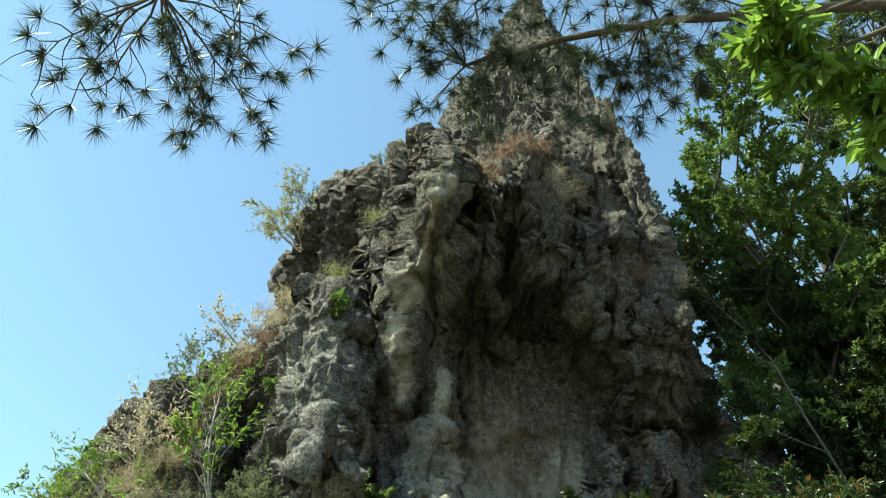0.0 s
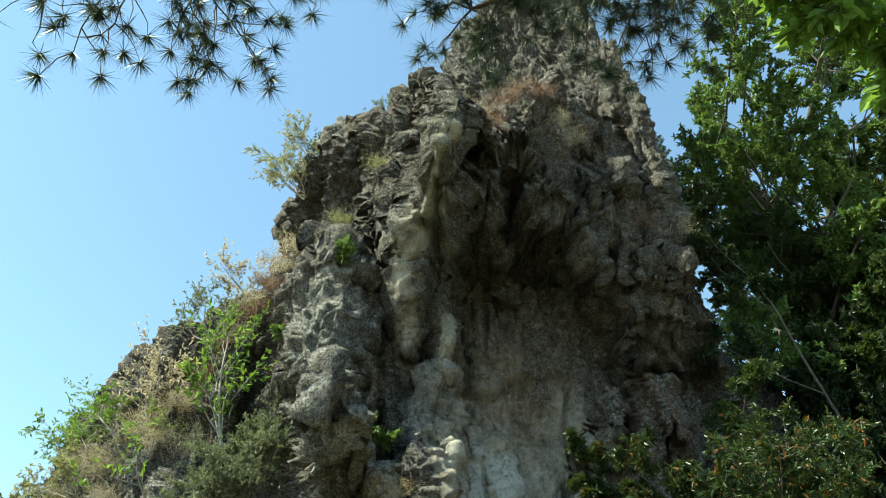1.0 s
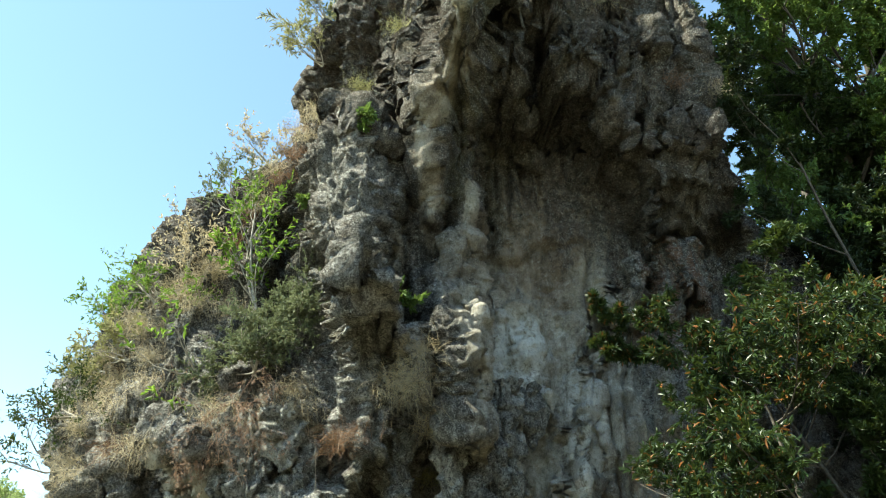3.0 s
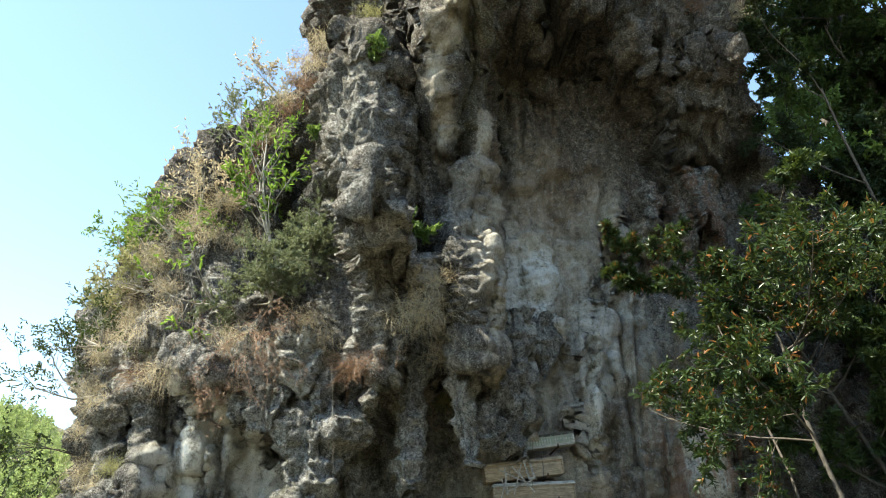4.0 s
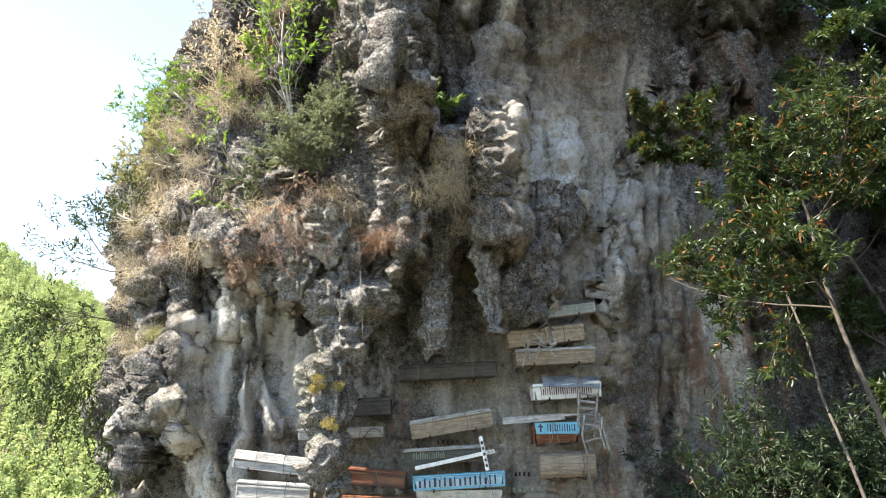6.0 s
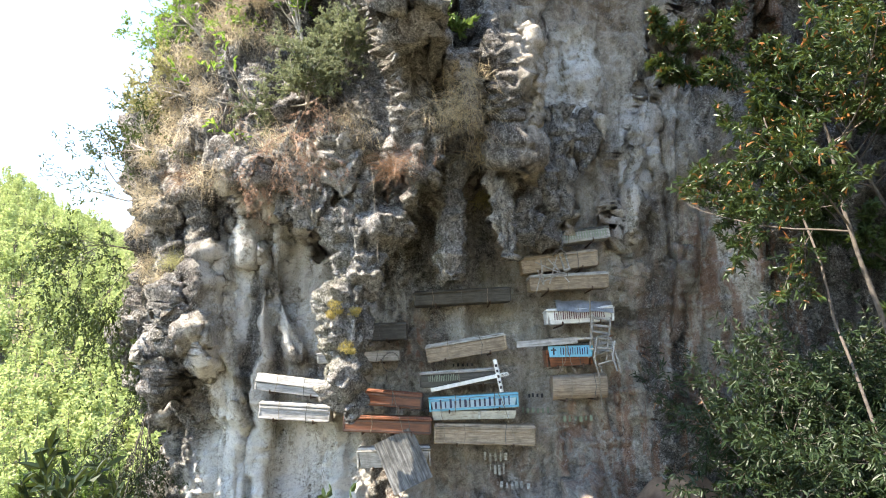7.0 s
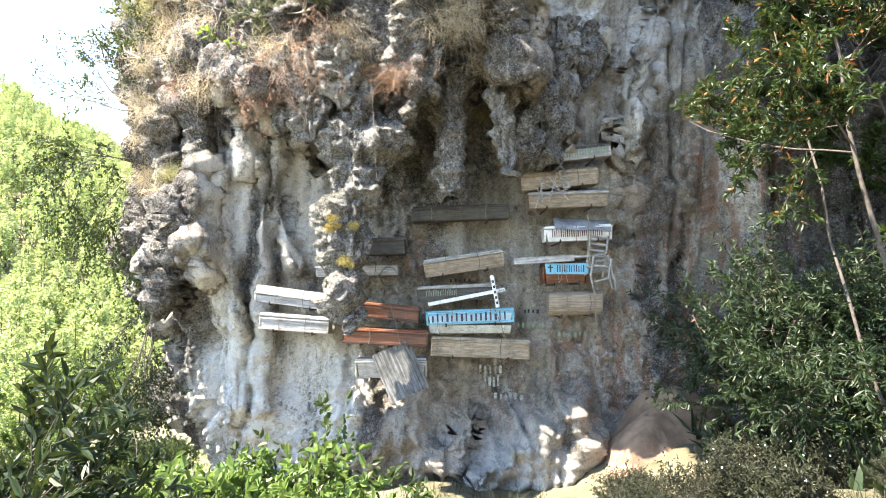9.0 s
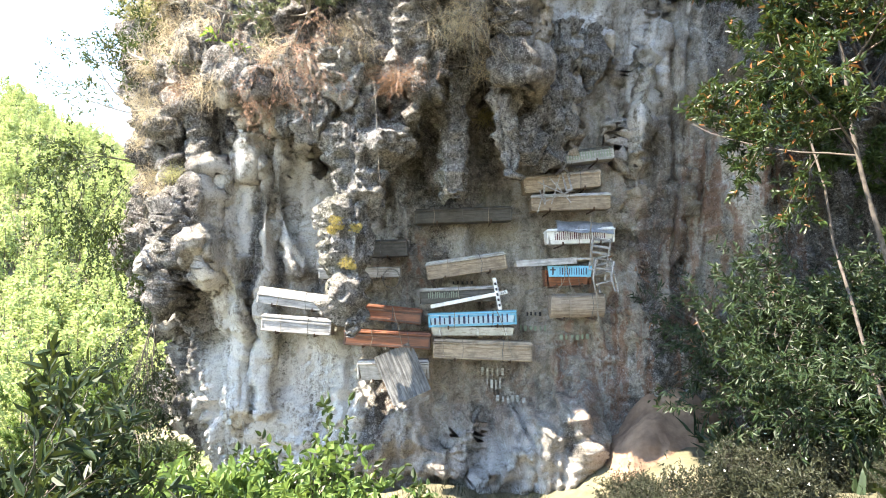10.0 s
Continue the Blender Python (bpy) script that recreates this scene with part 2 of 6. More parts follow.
CHALK = paint_material("chalk_paint", (0.5, 0.51, 0.48), (0.3, 0.29, 0.26), 0.9, 0.45)
INK = paint_material("black_lettering", (0.03, 0.03, 0.035), (0.15, 0.14, 0.13), 0.8, 0.62)
TIN = plain_material("zinc_sheet", (0.14, 0.145, 0.15), (0.36, 0.37, 0.38), 5.0, 0.5, 0.6, 0.004)
OLD_TIN = wood_material("stained_zinc", (0.028, 0.027, 0.026), (0.17, 0.172, 0.17), 0.65, (18, 1.4, 3), 0.75)
IRON = plain_material("rusty_iron", (0.03, 0.02, 0.016), (0.11, 0.07, 0.05), 20, 0.8, 0.3)
ROPE = plain_material("rope", (0.1, 0.085, 0.065), (0.28, 0.24, 0.19), 40, 0.95)
WIRE = plain_material("wire", (0.03, 0.03, 0.03), (0.14, 0.135, 0.13), 30, 0.6, 0.5)


# ---- mesh helpers ----
def mesh_object(name, verts, quads=None, tris=None, material=None, smooth=False, parent=None, masks=None):
    """One mesh object out of arrays of vertices and of four- or three-sided faces."""
    verts = np.asarray(verts, np.float32).reshape(-1, 3)
    me = bpy.data.meshes.new(name)
    me.vertices.add(len(verts))
    me.vertices.foreach_set("co", verts.ravel())
    loops, sizes = [], []
    for faces, k in ((quads, 4), (tris, 3)):
        if faces is not None and len(faces):
            loops.append(np.asarray(faces, np.int32).ravel())
            sizes.append(np.full(len(faces), k, np.int32))
    loops, sizes = np.concatenate(loops), np.concatenate(sizes)
    me.loops.add(len(loops))
    me.loops.foreach_set("vertex_index", loops)
    me.polygons.add(len(sizes))
    me.polygons.foreach_set("loop_start", np.concatenate(([0], np.cumsum(sizes)[:-1])).astype(np.int32))
    me.polygons.foreach_set("loop_total", sizes)
    me.polygons.foreach_set("use_smooth", np.full(len(sizes), smooth))
    for key, values in (masks or {}).items():
        me.attributes.new(key, "FLOAT", "POINT").data.foreach_set("value", np.asarray(values, np.float32).ravel())
    me.update(calc_edges=True)
    if material:
        me.materials.append(material)
    ob = new(name, me)
    ob.parent = parent
    return ob


def part(name, bm, material, parent, label=""):
    """Links a bmesh as one mesh object under a thing or a part."""
    me = bpy.data.meshes.new(name)
    bm.to_mesh(me)
    bm.free()
    me.materials.append(material)
    ob = new(name, me)
    ob.parent = parent
    return tagged(ob, label)


def thing(name, at, label, category, group="", kind=""):
    ob = new(name)
    ob.empty_display_size = 0.1
    ob.location = at
    return tagged(ob, label, category, group, kind)


def lattice(ix, iy, iz, seed):
    h = (ix * 374761393 + iy * 668265263 + iz * 2147483647 + seed * 974634777).astype(np.int64)
    h = (h ^ (h >> 13)) * 1274126177
    h = (h ^ (h >> 16)) & 0xFFFFFF
    return h / float(0xFFFFFF)


def vnoise(x, y, z, seed=0):
    """Smooth value noise, -1 to 1."""
    x, y, z = np.broadcast_arrays(np.asarray(x, float), y, z)
    ix, iy, iz = (np.floor(v).astype(np.int64) for v in (x, y, z))
    fx, fy, fz = x - ix, y - iy, z - iz
    fx, fy, fz = (f * f * f * (f * (f * 6 - 15) + 10) for f in (fx, fy, fz))
    out = 0
    for dx in (0, 1):
        for dy in (0, 1):
            for dz in (0, 1):
                w = (fx if dx else 1 - fx) * (fy if dy else 1 - fy) * (fz if dz else 1 - fz)
                out = out + w * lattice(ix + dx, iy + dy, iz + dz, seed)
    return out * 2 - 1


def fractal(x, y, z, octaves=4, seed=0, gain=0.5, billow=False):
    out, amp, f = 0, 1.0, 1.0
    for k in range(octaves):
        v = vnoise(x * f + 7.3 * k, y * f + 3.1 * k, z * f + 5.7 * k, seed + k)
        out = out + amp * (np.abs(v) * 2 - 0.6 if billow else v)
        amp, f = amp * gain, f * 2.03
    return out


def smooth(a, b, v):
    s = np.clip((v - a) / (b - a), 0, 1)
    return s * s * (3 - 2 * s)


def blob(x, z, cx, cz, rx, rz, power=2.0):
    """1 in the middle of an oval, 0 well outside."""
    return np.exp(-(np.abs((x - cx) / rx) ** power + np.abs((z - cz) / rz) ** power))


def grid_quads(rows, cols, wrap=False):
    i, j = np.meshgrid(np.arange(rows - 1), np.arange(cols if wrap else cols - 1), indexing="ij")
    a = i * cols + j
    b = i * cols + (j + 1) % cols
    return np.stack([a, b, b + cols, a + cols], -1).reshape(-1, 4)


def tube_arrays(segments, sides=5):
    """Tapered tubes along (p, q, r_p, r_q) segments."""
    s = np.array([(*p, *q, a, b) for p, q, a, b in segments], float)
    p, q, a, b = s[:, :3], s[:, 3:6], s[:, 6], s[:, 7]
    d = q - p
    d /= np.linalg.norm(d, axis=1, keepdims=True) + 1e-9
    ref = np.where(np.abs(d[:, 2:3]) > 0.9, (1.0, 0, 0), (0, 0, 1.0))
    u = np.cross(d, ref)
    u /= np.linalg.norm(u, axis=1, keepdims=True)
    v = np.cross(d, u)
    ang = np.arange(sides) * 2 * np.pi / sides
    ring = u[:, None] * np.cos(ang)[None, :, None] + v[:, None] * np.sin(ang)[None, :, None]
    verts = np.concatenate([p[:, None] + ring * a[:, None, None], q[:, None] + ring * b[:, None, None]], 1)
    k = np.arange(sides)
    quad = np.stack([k, (k + 1) % sides, (k + 1) % sides + sides, k + sides], -1)
    quads = (np.arange(len(s)) * 2 * sides)[:, None, None] + quad[None]
    return verts.reshape(-1, 3), quads.reshape(-1, 4)


def leaf_arrays(rng, base, axis, length, width, fold=0.25, curl=0.15):
    """Leaves with two halves folded along the midrib, one per base point."""
    nleaf = len(base)
    axis = axis / (np.linalg.norm(axis, axis=1, keepdims=True) + 1e-9)
    ref = rng.normal(size=(nleaf, 3)) + (0, 0, 0.6)
    side = np.cross(axis, ref)
    side /= np.linalg.norm(side, axis=1, keepdims=True) + 1e-9
    nor = np.cross(side, axis)
    ln = (length * rng.uniform(0.6, 1.15, nleaf))[:, None]
    wd = (width * rng.uniform(0.7, 1.1, nleaf))[:, None]
    out = np.stack([base,
                    base + axis * ln * 0.33 + side * wd * 0.5 + nor * wd * fold,
                    base + axis * ln * 0.70 + side * wd * 0.38 + nor * (wd * fold - ln * curl * 0.4),
                    base + axis * ln - nor * ln * curl,
                    base + axis * ln * 0.70 - side * wd * 0.38 + nor * (wd * fold - ln * curl * 0.4),
                    base + axis * ln * 0.33 - side * wd * 0.5 + nor * wd * fold], 1)
    quad = np.array([[0, 1, 2, 3], [0, 3, 4, 5]])
    quads = (np.arange(nleaf) * 6)[:, None, None] + quad[None]
    return out.reshape(-1, 3), quads.reshape(-1, 4)


def blade_arrays(rng, base, heading, length, width, sag):
    """Grass blades: tapered ribbons of three joints that bend over."""
    k = len(base)
    heading = heading / (np.linalg.norm(heading, axis=1, keepdims=True) + 1e-9)
    ln = (length * rng.uniform(0.45, 1.2, k))[:, None]
    side = np.cross(heading, rng.normal(size=(k, 3)))
    side /= np.linalg.norm(side, axis=1, keepdims=True) + 1e-9
    pts, d, p = [], heading, base
    for j in range(4):
        pts.append(p)
        p = p + d * ln / 3
        d = d + np.array((0, 0, -sag)) * rng.uniform(0.4, 1.3, k)[:, None]
        d = d / np.linalg.norm(d, axis=1, keepdims=True)
    w = [1.0, 0.85, 0.55, 0.08]
    verts = np.stack([v for j in range(4) for v in (pts[j] - side * width * w[j] / 2, pts[j] + side * width * w[j] / 2)], 1)
    quad = np.array([[2 * j, 2 * j + 1, 2 * j + 3, 2 * j + 2] for j in range(3)])
    quads = (np.arange(k) * 8)[:, None, None] + quad[None]
    return verts.reshape(-1, 3), quads.reshape(-1, 4)


def unit(v):
    v = np.asarray(v, float)
    return v / (np.linalg.norm(v) + 1e-9)


def grow(rng, p, d, length, radius, depth, kids, spread, lift, segs, twigs, joints=4, wobble=0.22, shrink=0.62, bare=1):
    """A branch and its side branches; the last ones are the twigs that bear leaves."""
    p, d = np.asarray(p, float), unit(d)
    r = radius
    for j in range(joints):
        d = unit(d + rng.normal(size=3) * wobble + np.array((0, 0, lift)))
        q = p + d * length / joints
        r2 = radius * (1 - 0.62 * (j + 1) / joints)
        segs.append((p, q, r, r2))
        if depth == 0 or (depth == 1 and j >= joints - 1):
            twigs.append((p, q))
        if depth > 0 and (j >= bare or joints < 3):
            for _ in range(kids):
                side = unit(np.cross(d, rng.normal(size=3)))
                a = spread * rng.uniform(0.6, 1.3)
                grow(rng, p + (q - p) * rng.uniform(0.2, 1.0), d * math.cos(a) + side * math.sin(a), length * shrink * rng.uniform(0.7, 1.15),
                     r2 * 0.6, depth - 1, kids, spread, lift, segs, twigs, max(2, joints - 1), wobble, shrink)
        p, r = q, r2
    return p


def twig_leaves(rng, twigs, per, length, width, outward=0.9, droop=-0.1):
    t = np.array([(*a, *b) for a, b in twigs])
    a, b = np.repeat(t[:, :3], per, 0), np.repeat(t[:, 3:], per, 0)
    f = rng.uniform(0, 1.05, len(a))[:, None]
    base = a + (b - a) * f
    d = b - a
    d /= np.linalg.norm(d, axis=1, keepdims=True) + 1e-9
    axis = d + rng.normal(size=d.shape) * outward + np.array((0, 0, droop))
    return leaf_arrays(rng, base, axis, length, width)


def plant(name, at, heading, length, radius, label, category, leaf, bark=BARK, depth=2, kids=2, spread=0.8, lift=0.05, per=8,
          leaf_len=0.1, leaf_w=0.04, outward=0.9, droop=-0.1, seed=0, stems=1, group="", fan=0.4, joints=4, wobble=0.22, shrink=0.62, bare=1, crown="crown", stem="trunk"):
    """A rooted plant: one mesh for trunk and limbs, one for its leaves."""
    rng = np.random.default_rng(seed)
    ob = thing(name, at, label, category, group)
    segs, twigs = [], []
    for _ in range(stems):
        h = unit(np.asarray(heading, float) + rng.normal(size=3) * (fan if stems > 1 else 0.0))
        grow(rng, np.zeros(3) - h * 0.12, h, length * rng.uniform(0.75, 1.1) if stems > 1 else length, radius, depth, kids, spread, lift, segs, twigs, joints, wobble, shrink, bare)
    v, q = tube_arrays(segs, 5)
    mesh_object(stem, v, q, None, bark, True, ob)
    v, q = twig_leaves(rng, twigs, per, leaf_len, leaf_w, outward, droop)
    mesh_object(crown, v, q, None, leaf, False, ob)
    return ob


def tuft(name, at, heading, label, material, blades=120, length=0.5, width=0.012, sag=0.35, fan=0.6, foot=0.12, seed=0, group="", category="grass"):
    """A clump of grass rooted in the rock."""
    rng = np.random.default_rng(seed)
    base = rng.normal(size=(blades, 3)) * foot * (1, 0.7, 0.5)
    head = np.asarray(heading, float) + rng.normal(size=(blades, 3)) * fan
    v, q = blade_arrays(rng, base, head, length, width, sag)
    ob = mesh_object(name, v, q, None, material)
    ob.location = at
    return tagged(ob, label, category, group)


# ---- the cliff: an overhanging limestone pillar ----
EDGE_LEFT = [(-5, -4.60), (-2, -5.10), (-0.8, -6.09), (0.5, -6.01), (1.3, -6.86), (2.2, -7.46), (3.3, -7.40), (4.5, -7.14), (5.5, -7.24), (6.4, -7.47), (7.4, -7.74), (8.3, -7.68), (9.6, -7.01), (11, -6.13), (12.4, -4.41), (13.5, -2.34), (14.5, -0.48), (15.7, -1.38), (17, -2.55), (17.9, -1.54), (19, 0.46), (21, 2.33), (24, 3.60), (28, 3.0), (32, 4.0), (38, 6.32)]
EDGE_RIGHT = [(-5, 16.00), (3, 15.00), (8, 13.50), (11, 11.50), (12.5, 8.99), (14, 8.49), (15.5, 9.76), (17, 9.30), (19, 9.32), (22, 8.96), (25, 8.15), (28.3, 7.34), (34, 8.92), (38, 7.30)]
UNDER = [(-8, 6.0), (-6.0, 5.2), (-4.6, 5.0), (-3.6, 4.9), (-2.8, 4.8), (-1.6, 4.9), (-0.6, 4.3), (0.4, 4.6), (1.0, 5.2), (1.5, 4.8), (2.2, 5.0), (2.7, 6.6)]


def along(x, z, *stops):
    """How far a place lies from a run of (x, z, half width) stops, 0 on its middle and 1 at its edge."""
    best = np.full(x.shape, 9.0)
    for (ax, az, aw), (bx, bz, bw) in zip(stops, stops[1:]):
        vx, vz = bx - ax, bz - az
        t = np.clip(((x - ax) * vx + (z - az) * vz) / (vx * vx + vz * vz), 0, 1)
        best = np.minimum(best, np.hypot(x - ax - t * vx, z - az - t * vz) / (aw + t * (bw - aw)))
    return best


def ridge(x, z, height, *stops):
    """A rounded rib of rock, creased where it meets the wall; a gully where height is below zero."""
    d = along(x, z, *stops)
    return height * np.clip(1 - d * d, 0, 1) ** (0.55 if height > 0 else 0.8)


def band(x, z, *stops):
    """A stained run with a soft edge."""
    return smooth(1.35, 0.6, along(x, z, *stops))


def rock_forms(x, z):
    """Ribs, drops and gullies that stand out of the main face."""
    x, z = x + 0.09 * fractal(x * 2.1, 4, z * 1.4, 3, 401), z + 0.09 * fractal(x * 2.3, 8, z * 2.3, 3, 402)
    y = np.zeros_like(x)
    # the spur and the hood swell outwards as they come down
    y -= 1.1 * np.clip((11.2 - z) / 3.6, 0, 1) * smooth(1.25, 0.5, along(x, z, (-0.85, 10.6, 0.9), (-0.72, 8.6, 0.85), (-0.5, 7.0, 0.55)))
    y -= 0.9 * np.clip((16.6 - z) / 2.6, 0, 1) * smooth(1.25, 0.5, along(x, z, (3.44, 15.6, 0.9), (2.64, 14.2, 0.75), (1.4, 12.5, 0.5)))
    # hood over the alcove, with its drops
    y -= ridge(x, z, 1.00, (4.62, 20.42, 1.34), (2.72, 14.61, 0.82), (1.52, 12.48, 0.59), (1.01, 12.00, 0.44), (1.48, 12.07, 0.27))
    y -= ridge(x, z, 0.80, (5.48, 20.26, 1.35), (4.05, 13.73, 0.80), (4.62, 13.21, 0.47), (4.47, 12.67, 0.17))
    y -= ridge(x, z, 0.50, (2.51, 13.56, 0.33), (2.79, 13.14, 0.27), (3.23, 12.76, 0.13))
    y -= ridge(x, z, 0.50, (3.66, 13.26, 0.29), (3.56, 12.65, 0.14))
    y -= ridge(x, z, 0.50, (5.94, 14.28, 0.70), (5.93, 12.82, 0.38), (5.86, 11.82, 0.16))
    y -= ridge(x, z, 0.40, (4.79, 12.64, 0.29), (4.90, 12.00, 0.12))
    y -= ridge(x, z, 0.45, (6.58, 12.15, 0.61), (6.94, 11.75, 0.41))
    y -= ridge(x, z, -1.50, (3.43, 14.32, 0.34), (3.14, 13.36, 0.35), (3.72, 12.80, 0.16))
    y -= ridge(x, z, -0.80, (4.75, 13.73, 0.22), (4.81, 13.12, 0.24))
    y -= ridge(x, z, -0.60, (2.51, 14.16, 0.19), (2.24, 13.54, 0.21))
    # ribs and gullies of the upper wall
    y -= ridge(x, z, 0.45, (-1.02, 20.38, 0.65), (-0.92, 13.64, 0.63), (-0.62, 12.34, 0.52))
    y -= ridge(x, z, 0.45, (0.70, 22.03, 0.79), (0.47, 19.06, 0.68), (0.32, 14.04, 0.46))
    y -= ridge(x, z, -0.35, (-0.08, 14.39, 0.23), (0.12, 11.66, 0.33))
    y -= ridge(x, z, -0.30, (1.90, 22.16, 0.24), (1.18, 14.91, 0.16))
    y -= ridge(x, z, 0.40, (2.79, 24.26, 1.01), (2.34, 19.91, 0.75))
    y -= ridge(x, z, 0.50, (5.77, 25.37, 0.69), (5.55, 21.73, 0.69))
    y -= ridge(x, z, 0.50, (6.60, 22.59, 1.04), (5.86, 16.20, 0.75), (5.95, 14.68, 0.59))
    y -= ridge(x, z, 0.60, (7.48, 21.34, 0.58), (7.20, 17.54, 0.57), (7.11, 15.05, 0.46))
    y -= ridge(x, z, 0.50, (7.53, 14.55, 0.36), (7.04, 11.65, 0.35))
    y -= ridge(x, z, 0.35, (0.68, 11.75, 0.32), (0.84, 10.09, 0.33))
    y -= ridge(x, z, -0.40, (1.24, 11.82, 0.11), (1.22, 11.15, 0.18), (1.13, 9.87, 0.14))
    y -= ridge(x, z, 0.40, (1.62, 11.91, 0.31), (1.60, 9.63, 0.33))
    y -= ridge(x, z, -0.35, (2.21, 12.76, 0.11), (2.31, 10.75, 0.13))
    y -= ridge(x, z, 0.60, (6.57, 9.76, 0.46), (6.26, 8.48, 0.51))
    y -= ridge(x, z, 0.50, (5.57, 9.35, 0.26), (5.31, 8.74, 0.23))
    # the spur and its branch
    y -= ridge(x, z, 1.35, (-0.92, 11.33, 1.06), (-0.82, 9.60, 0.96), (-0.58, 8.53, 0.51), (-0.56, 7.45, 0.35))
    y -= ridge(x, z, 1.10, (-0.50, 7.24, 0.46), (-0.46, 6.07, 0.49), (-0.34, 5.05, 0.52), (-0.16, 4.51, 0.50), (-0.02, 3.80, 0.28))
    y -= ridge(x, z, 1.00, (0.06, 6.96, 0.34), (0.34, 6.17, 0.33), (0.51, 5.72, 0.18))
    y -= ridge(x, z, -0.80, (0.02, 6.57, 0.12), (-0.09, 6.04, 0.10))
    y -= ridge(x, z, -0.60, (0.05, 8.62, 0.30), (0.17, 7.48, 0.23))
    y -= ridge(x, z, 0.35, (1.08, 9.24, 0.30), (0.89, 7.62, 0.32), (1.13, 6.12, 0.34), (1.13, 5.19, 0.28))
    # the smooth wall: scab, knobs, rib and crack
    y -= ridge(x, z, 0.30, (2.70, 8.37, 0.62), (2.74, 7.17, 0.73), (2.56, 6.29, 0.54))
    y -= ridge(x, z, 0.40, (2.43, 6.27, 0.35), (2.53, 5.19, 0.28), (2.43, 4.50, 0.16))
    y -= ridge(x, z, 0.35, (3.23, 6.34, 0.21), (3.18, 6.03, 0.14))
    y -= ridge(x, z, 0.35, (4.78, 8.48, 0.18), (4.33, 6.90, 0.25), (3.90, 5.96, 0.22), (3.97, 5.18, 0.28), (3.73, 4.26, 0.21))
    y -= ridge(x, z, -0.45, (4.93, 9.23, 0.08), (4.68, 8.17, 0.08), (4.29, 7.30, 0.10))
    y -= ridge(x, z, -0.40, (3.90, 6.22, 0.07), (3.74, 5.24, 0.07), (3.54, 4.31, 0.09))
    y -= ridge(x, z, 0.50, (5.63, 9.49, 0.35), (5.22, 8.44, 0.26))
    y -= ridge(x, z, 0.60, (6.53, 9.68, 0.41), (6.43, 8.67, 0.34))
    y -= ridge(x, z, -0.50, (5.71, 10.76, 0.28), (6.35, 10.27, 0.22), (7.24, 10.12, 0.20))
    # knobs and fluted columns of the flank
    y -= ridge(x, z, 0.40, (-5.63, 3.61, 0.33), (-5.46, 2.32, 0.35))
    y -= ridge(x, z, 0.80, (-4.93, 3.10, 0.50), (-5.01, 2.52, 0.43))
    y -= ridge(x, z, 0.80, (-4.63, 2.25, 0.38), (-4.66, 1.78, 0.29))
    y -= ridge(x, z, 0.80, (-5.50, 1.89, 0.27), (-5.61, 1.47, 0.39))
    y -= ridge(x, z, 0.40, (-4.78, 3.83, 0.25), (-4.28, 2.43, 0.25), (-4.05, 1.47, 0.20), (-4.16, 0.17, 0.23), (-4.28, -1.09, 0.28))
    y -= ridge(x, z, 0.35, (-3.81, 4.94, 0.33), (-3.81, 3.92, 0.27))
    y -= ridge(x, z, 0.35, (-3.51, 3.99, 0.14), (-3.42, 2.89, 0.16), (-3.63, 1.03, 0.20), (-3.72, -0.89, 0.25))
    y -= ridge(x, z, 0.35, (-3.19, 4.57, 0.16), (-3.25, 3.46, 0.11), (-2.93, 2.01, 0.29))
    y -= ridge(x, z, -0.12, (-4.53, 3.54, 0.09), (-4.18, 2.23, 0.10), (-3.96, 0.81, 0.09))
    y -= ridge(x, z, -0.12, (-3.73, 3.78, 0.10), (-3.81, 2.56, 0.09), (-3.96, 1.68, 0.08))
    y -= ridge(x, z, 0.60, (-4.19, 5.70, 0.32), (-3.61, 5.30, 0.28), (-3.14, 5.03, 0.25))
    y -= ridge(x, z, 0.50, (-4.92, 5.12, 0.26), (-4.79, 4.03, 0.23))
    y -= ridge(x, z, 0.50, (-5.44, 4.89, 0.31), (-5.34, 3.93, 0.26))
    y -= ridge(x, z, 0.55, (-2.97, 4.88, 0.31), (-2.57, 4.76, 0.29), (-2.01, 4.72, 0.27))
    y -= ridge(x, z, -1.00, (-2.57, 4.38, 0.26), (-2.48, 4.11, 0.23))
    # drops of the curtain and the wall beside the coffins
    y -= ridge(x, z, 0.60, (1.47, 5.33, 0.34), (1.74, 4.65, 0.41), (2.24, 4.21, 0.23))
    y -= ridge(x, z, 0.50, (2.43, 5.91, 0.35), (2.42, 4.67, 0.21), (2.38, 4.06, 0.09))
    y -= ridge(x, z, 0.45, (3.16, 6.38, 0.29), (3.18, 5.92, 0.17))
    y -= ridge(x, z, 0.35, (3.82, 5.83, 0.26), (3.69, 4.47, 0.28), (3.75, 3.57, 0.25))
    y -= ridge(x, z, -0.50, (3.62, 5.20, 0.08), (3.68, 4.40, 0.08), (3.53, 3.49, 0.09), (3.54, 2.47, 0.08))
    y -= ridge(x, z, 0.30, (4.76, 3.58, 0.31), (4.11, 1.03, 0.39))
    y -= ridge(x, z, 0.35, (0.46, -1.11, 0.33), (0.03, -1.83, 0.38))
    return y


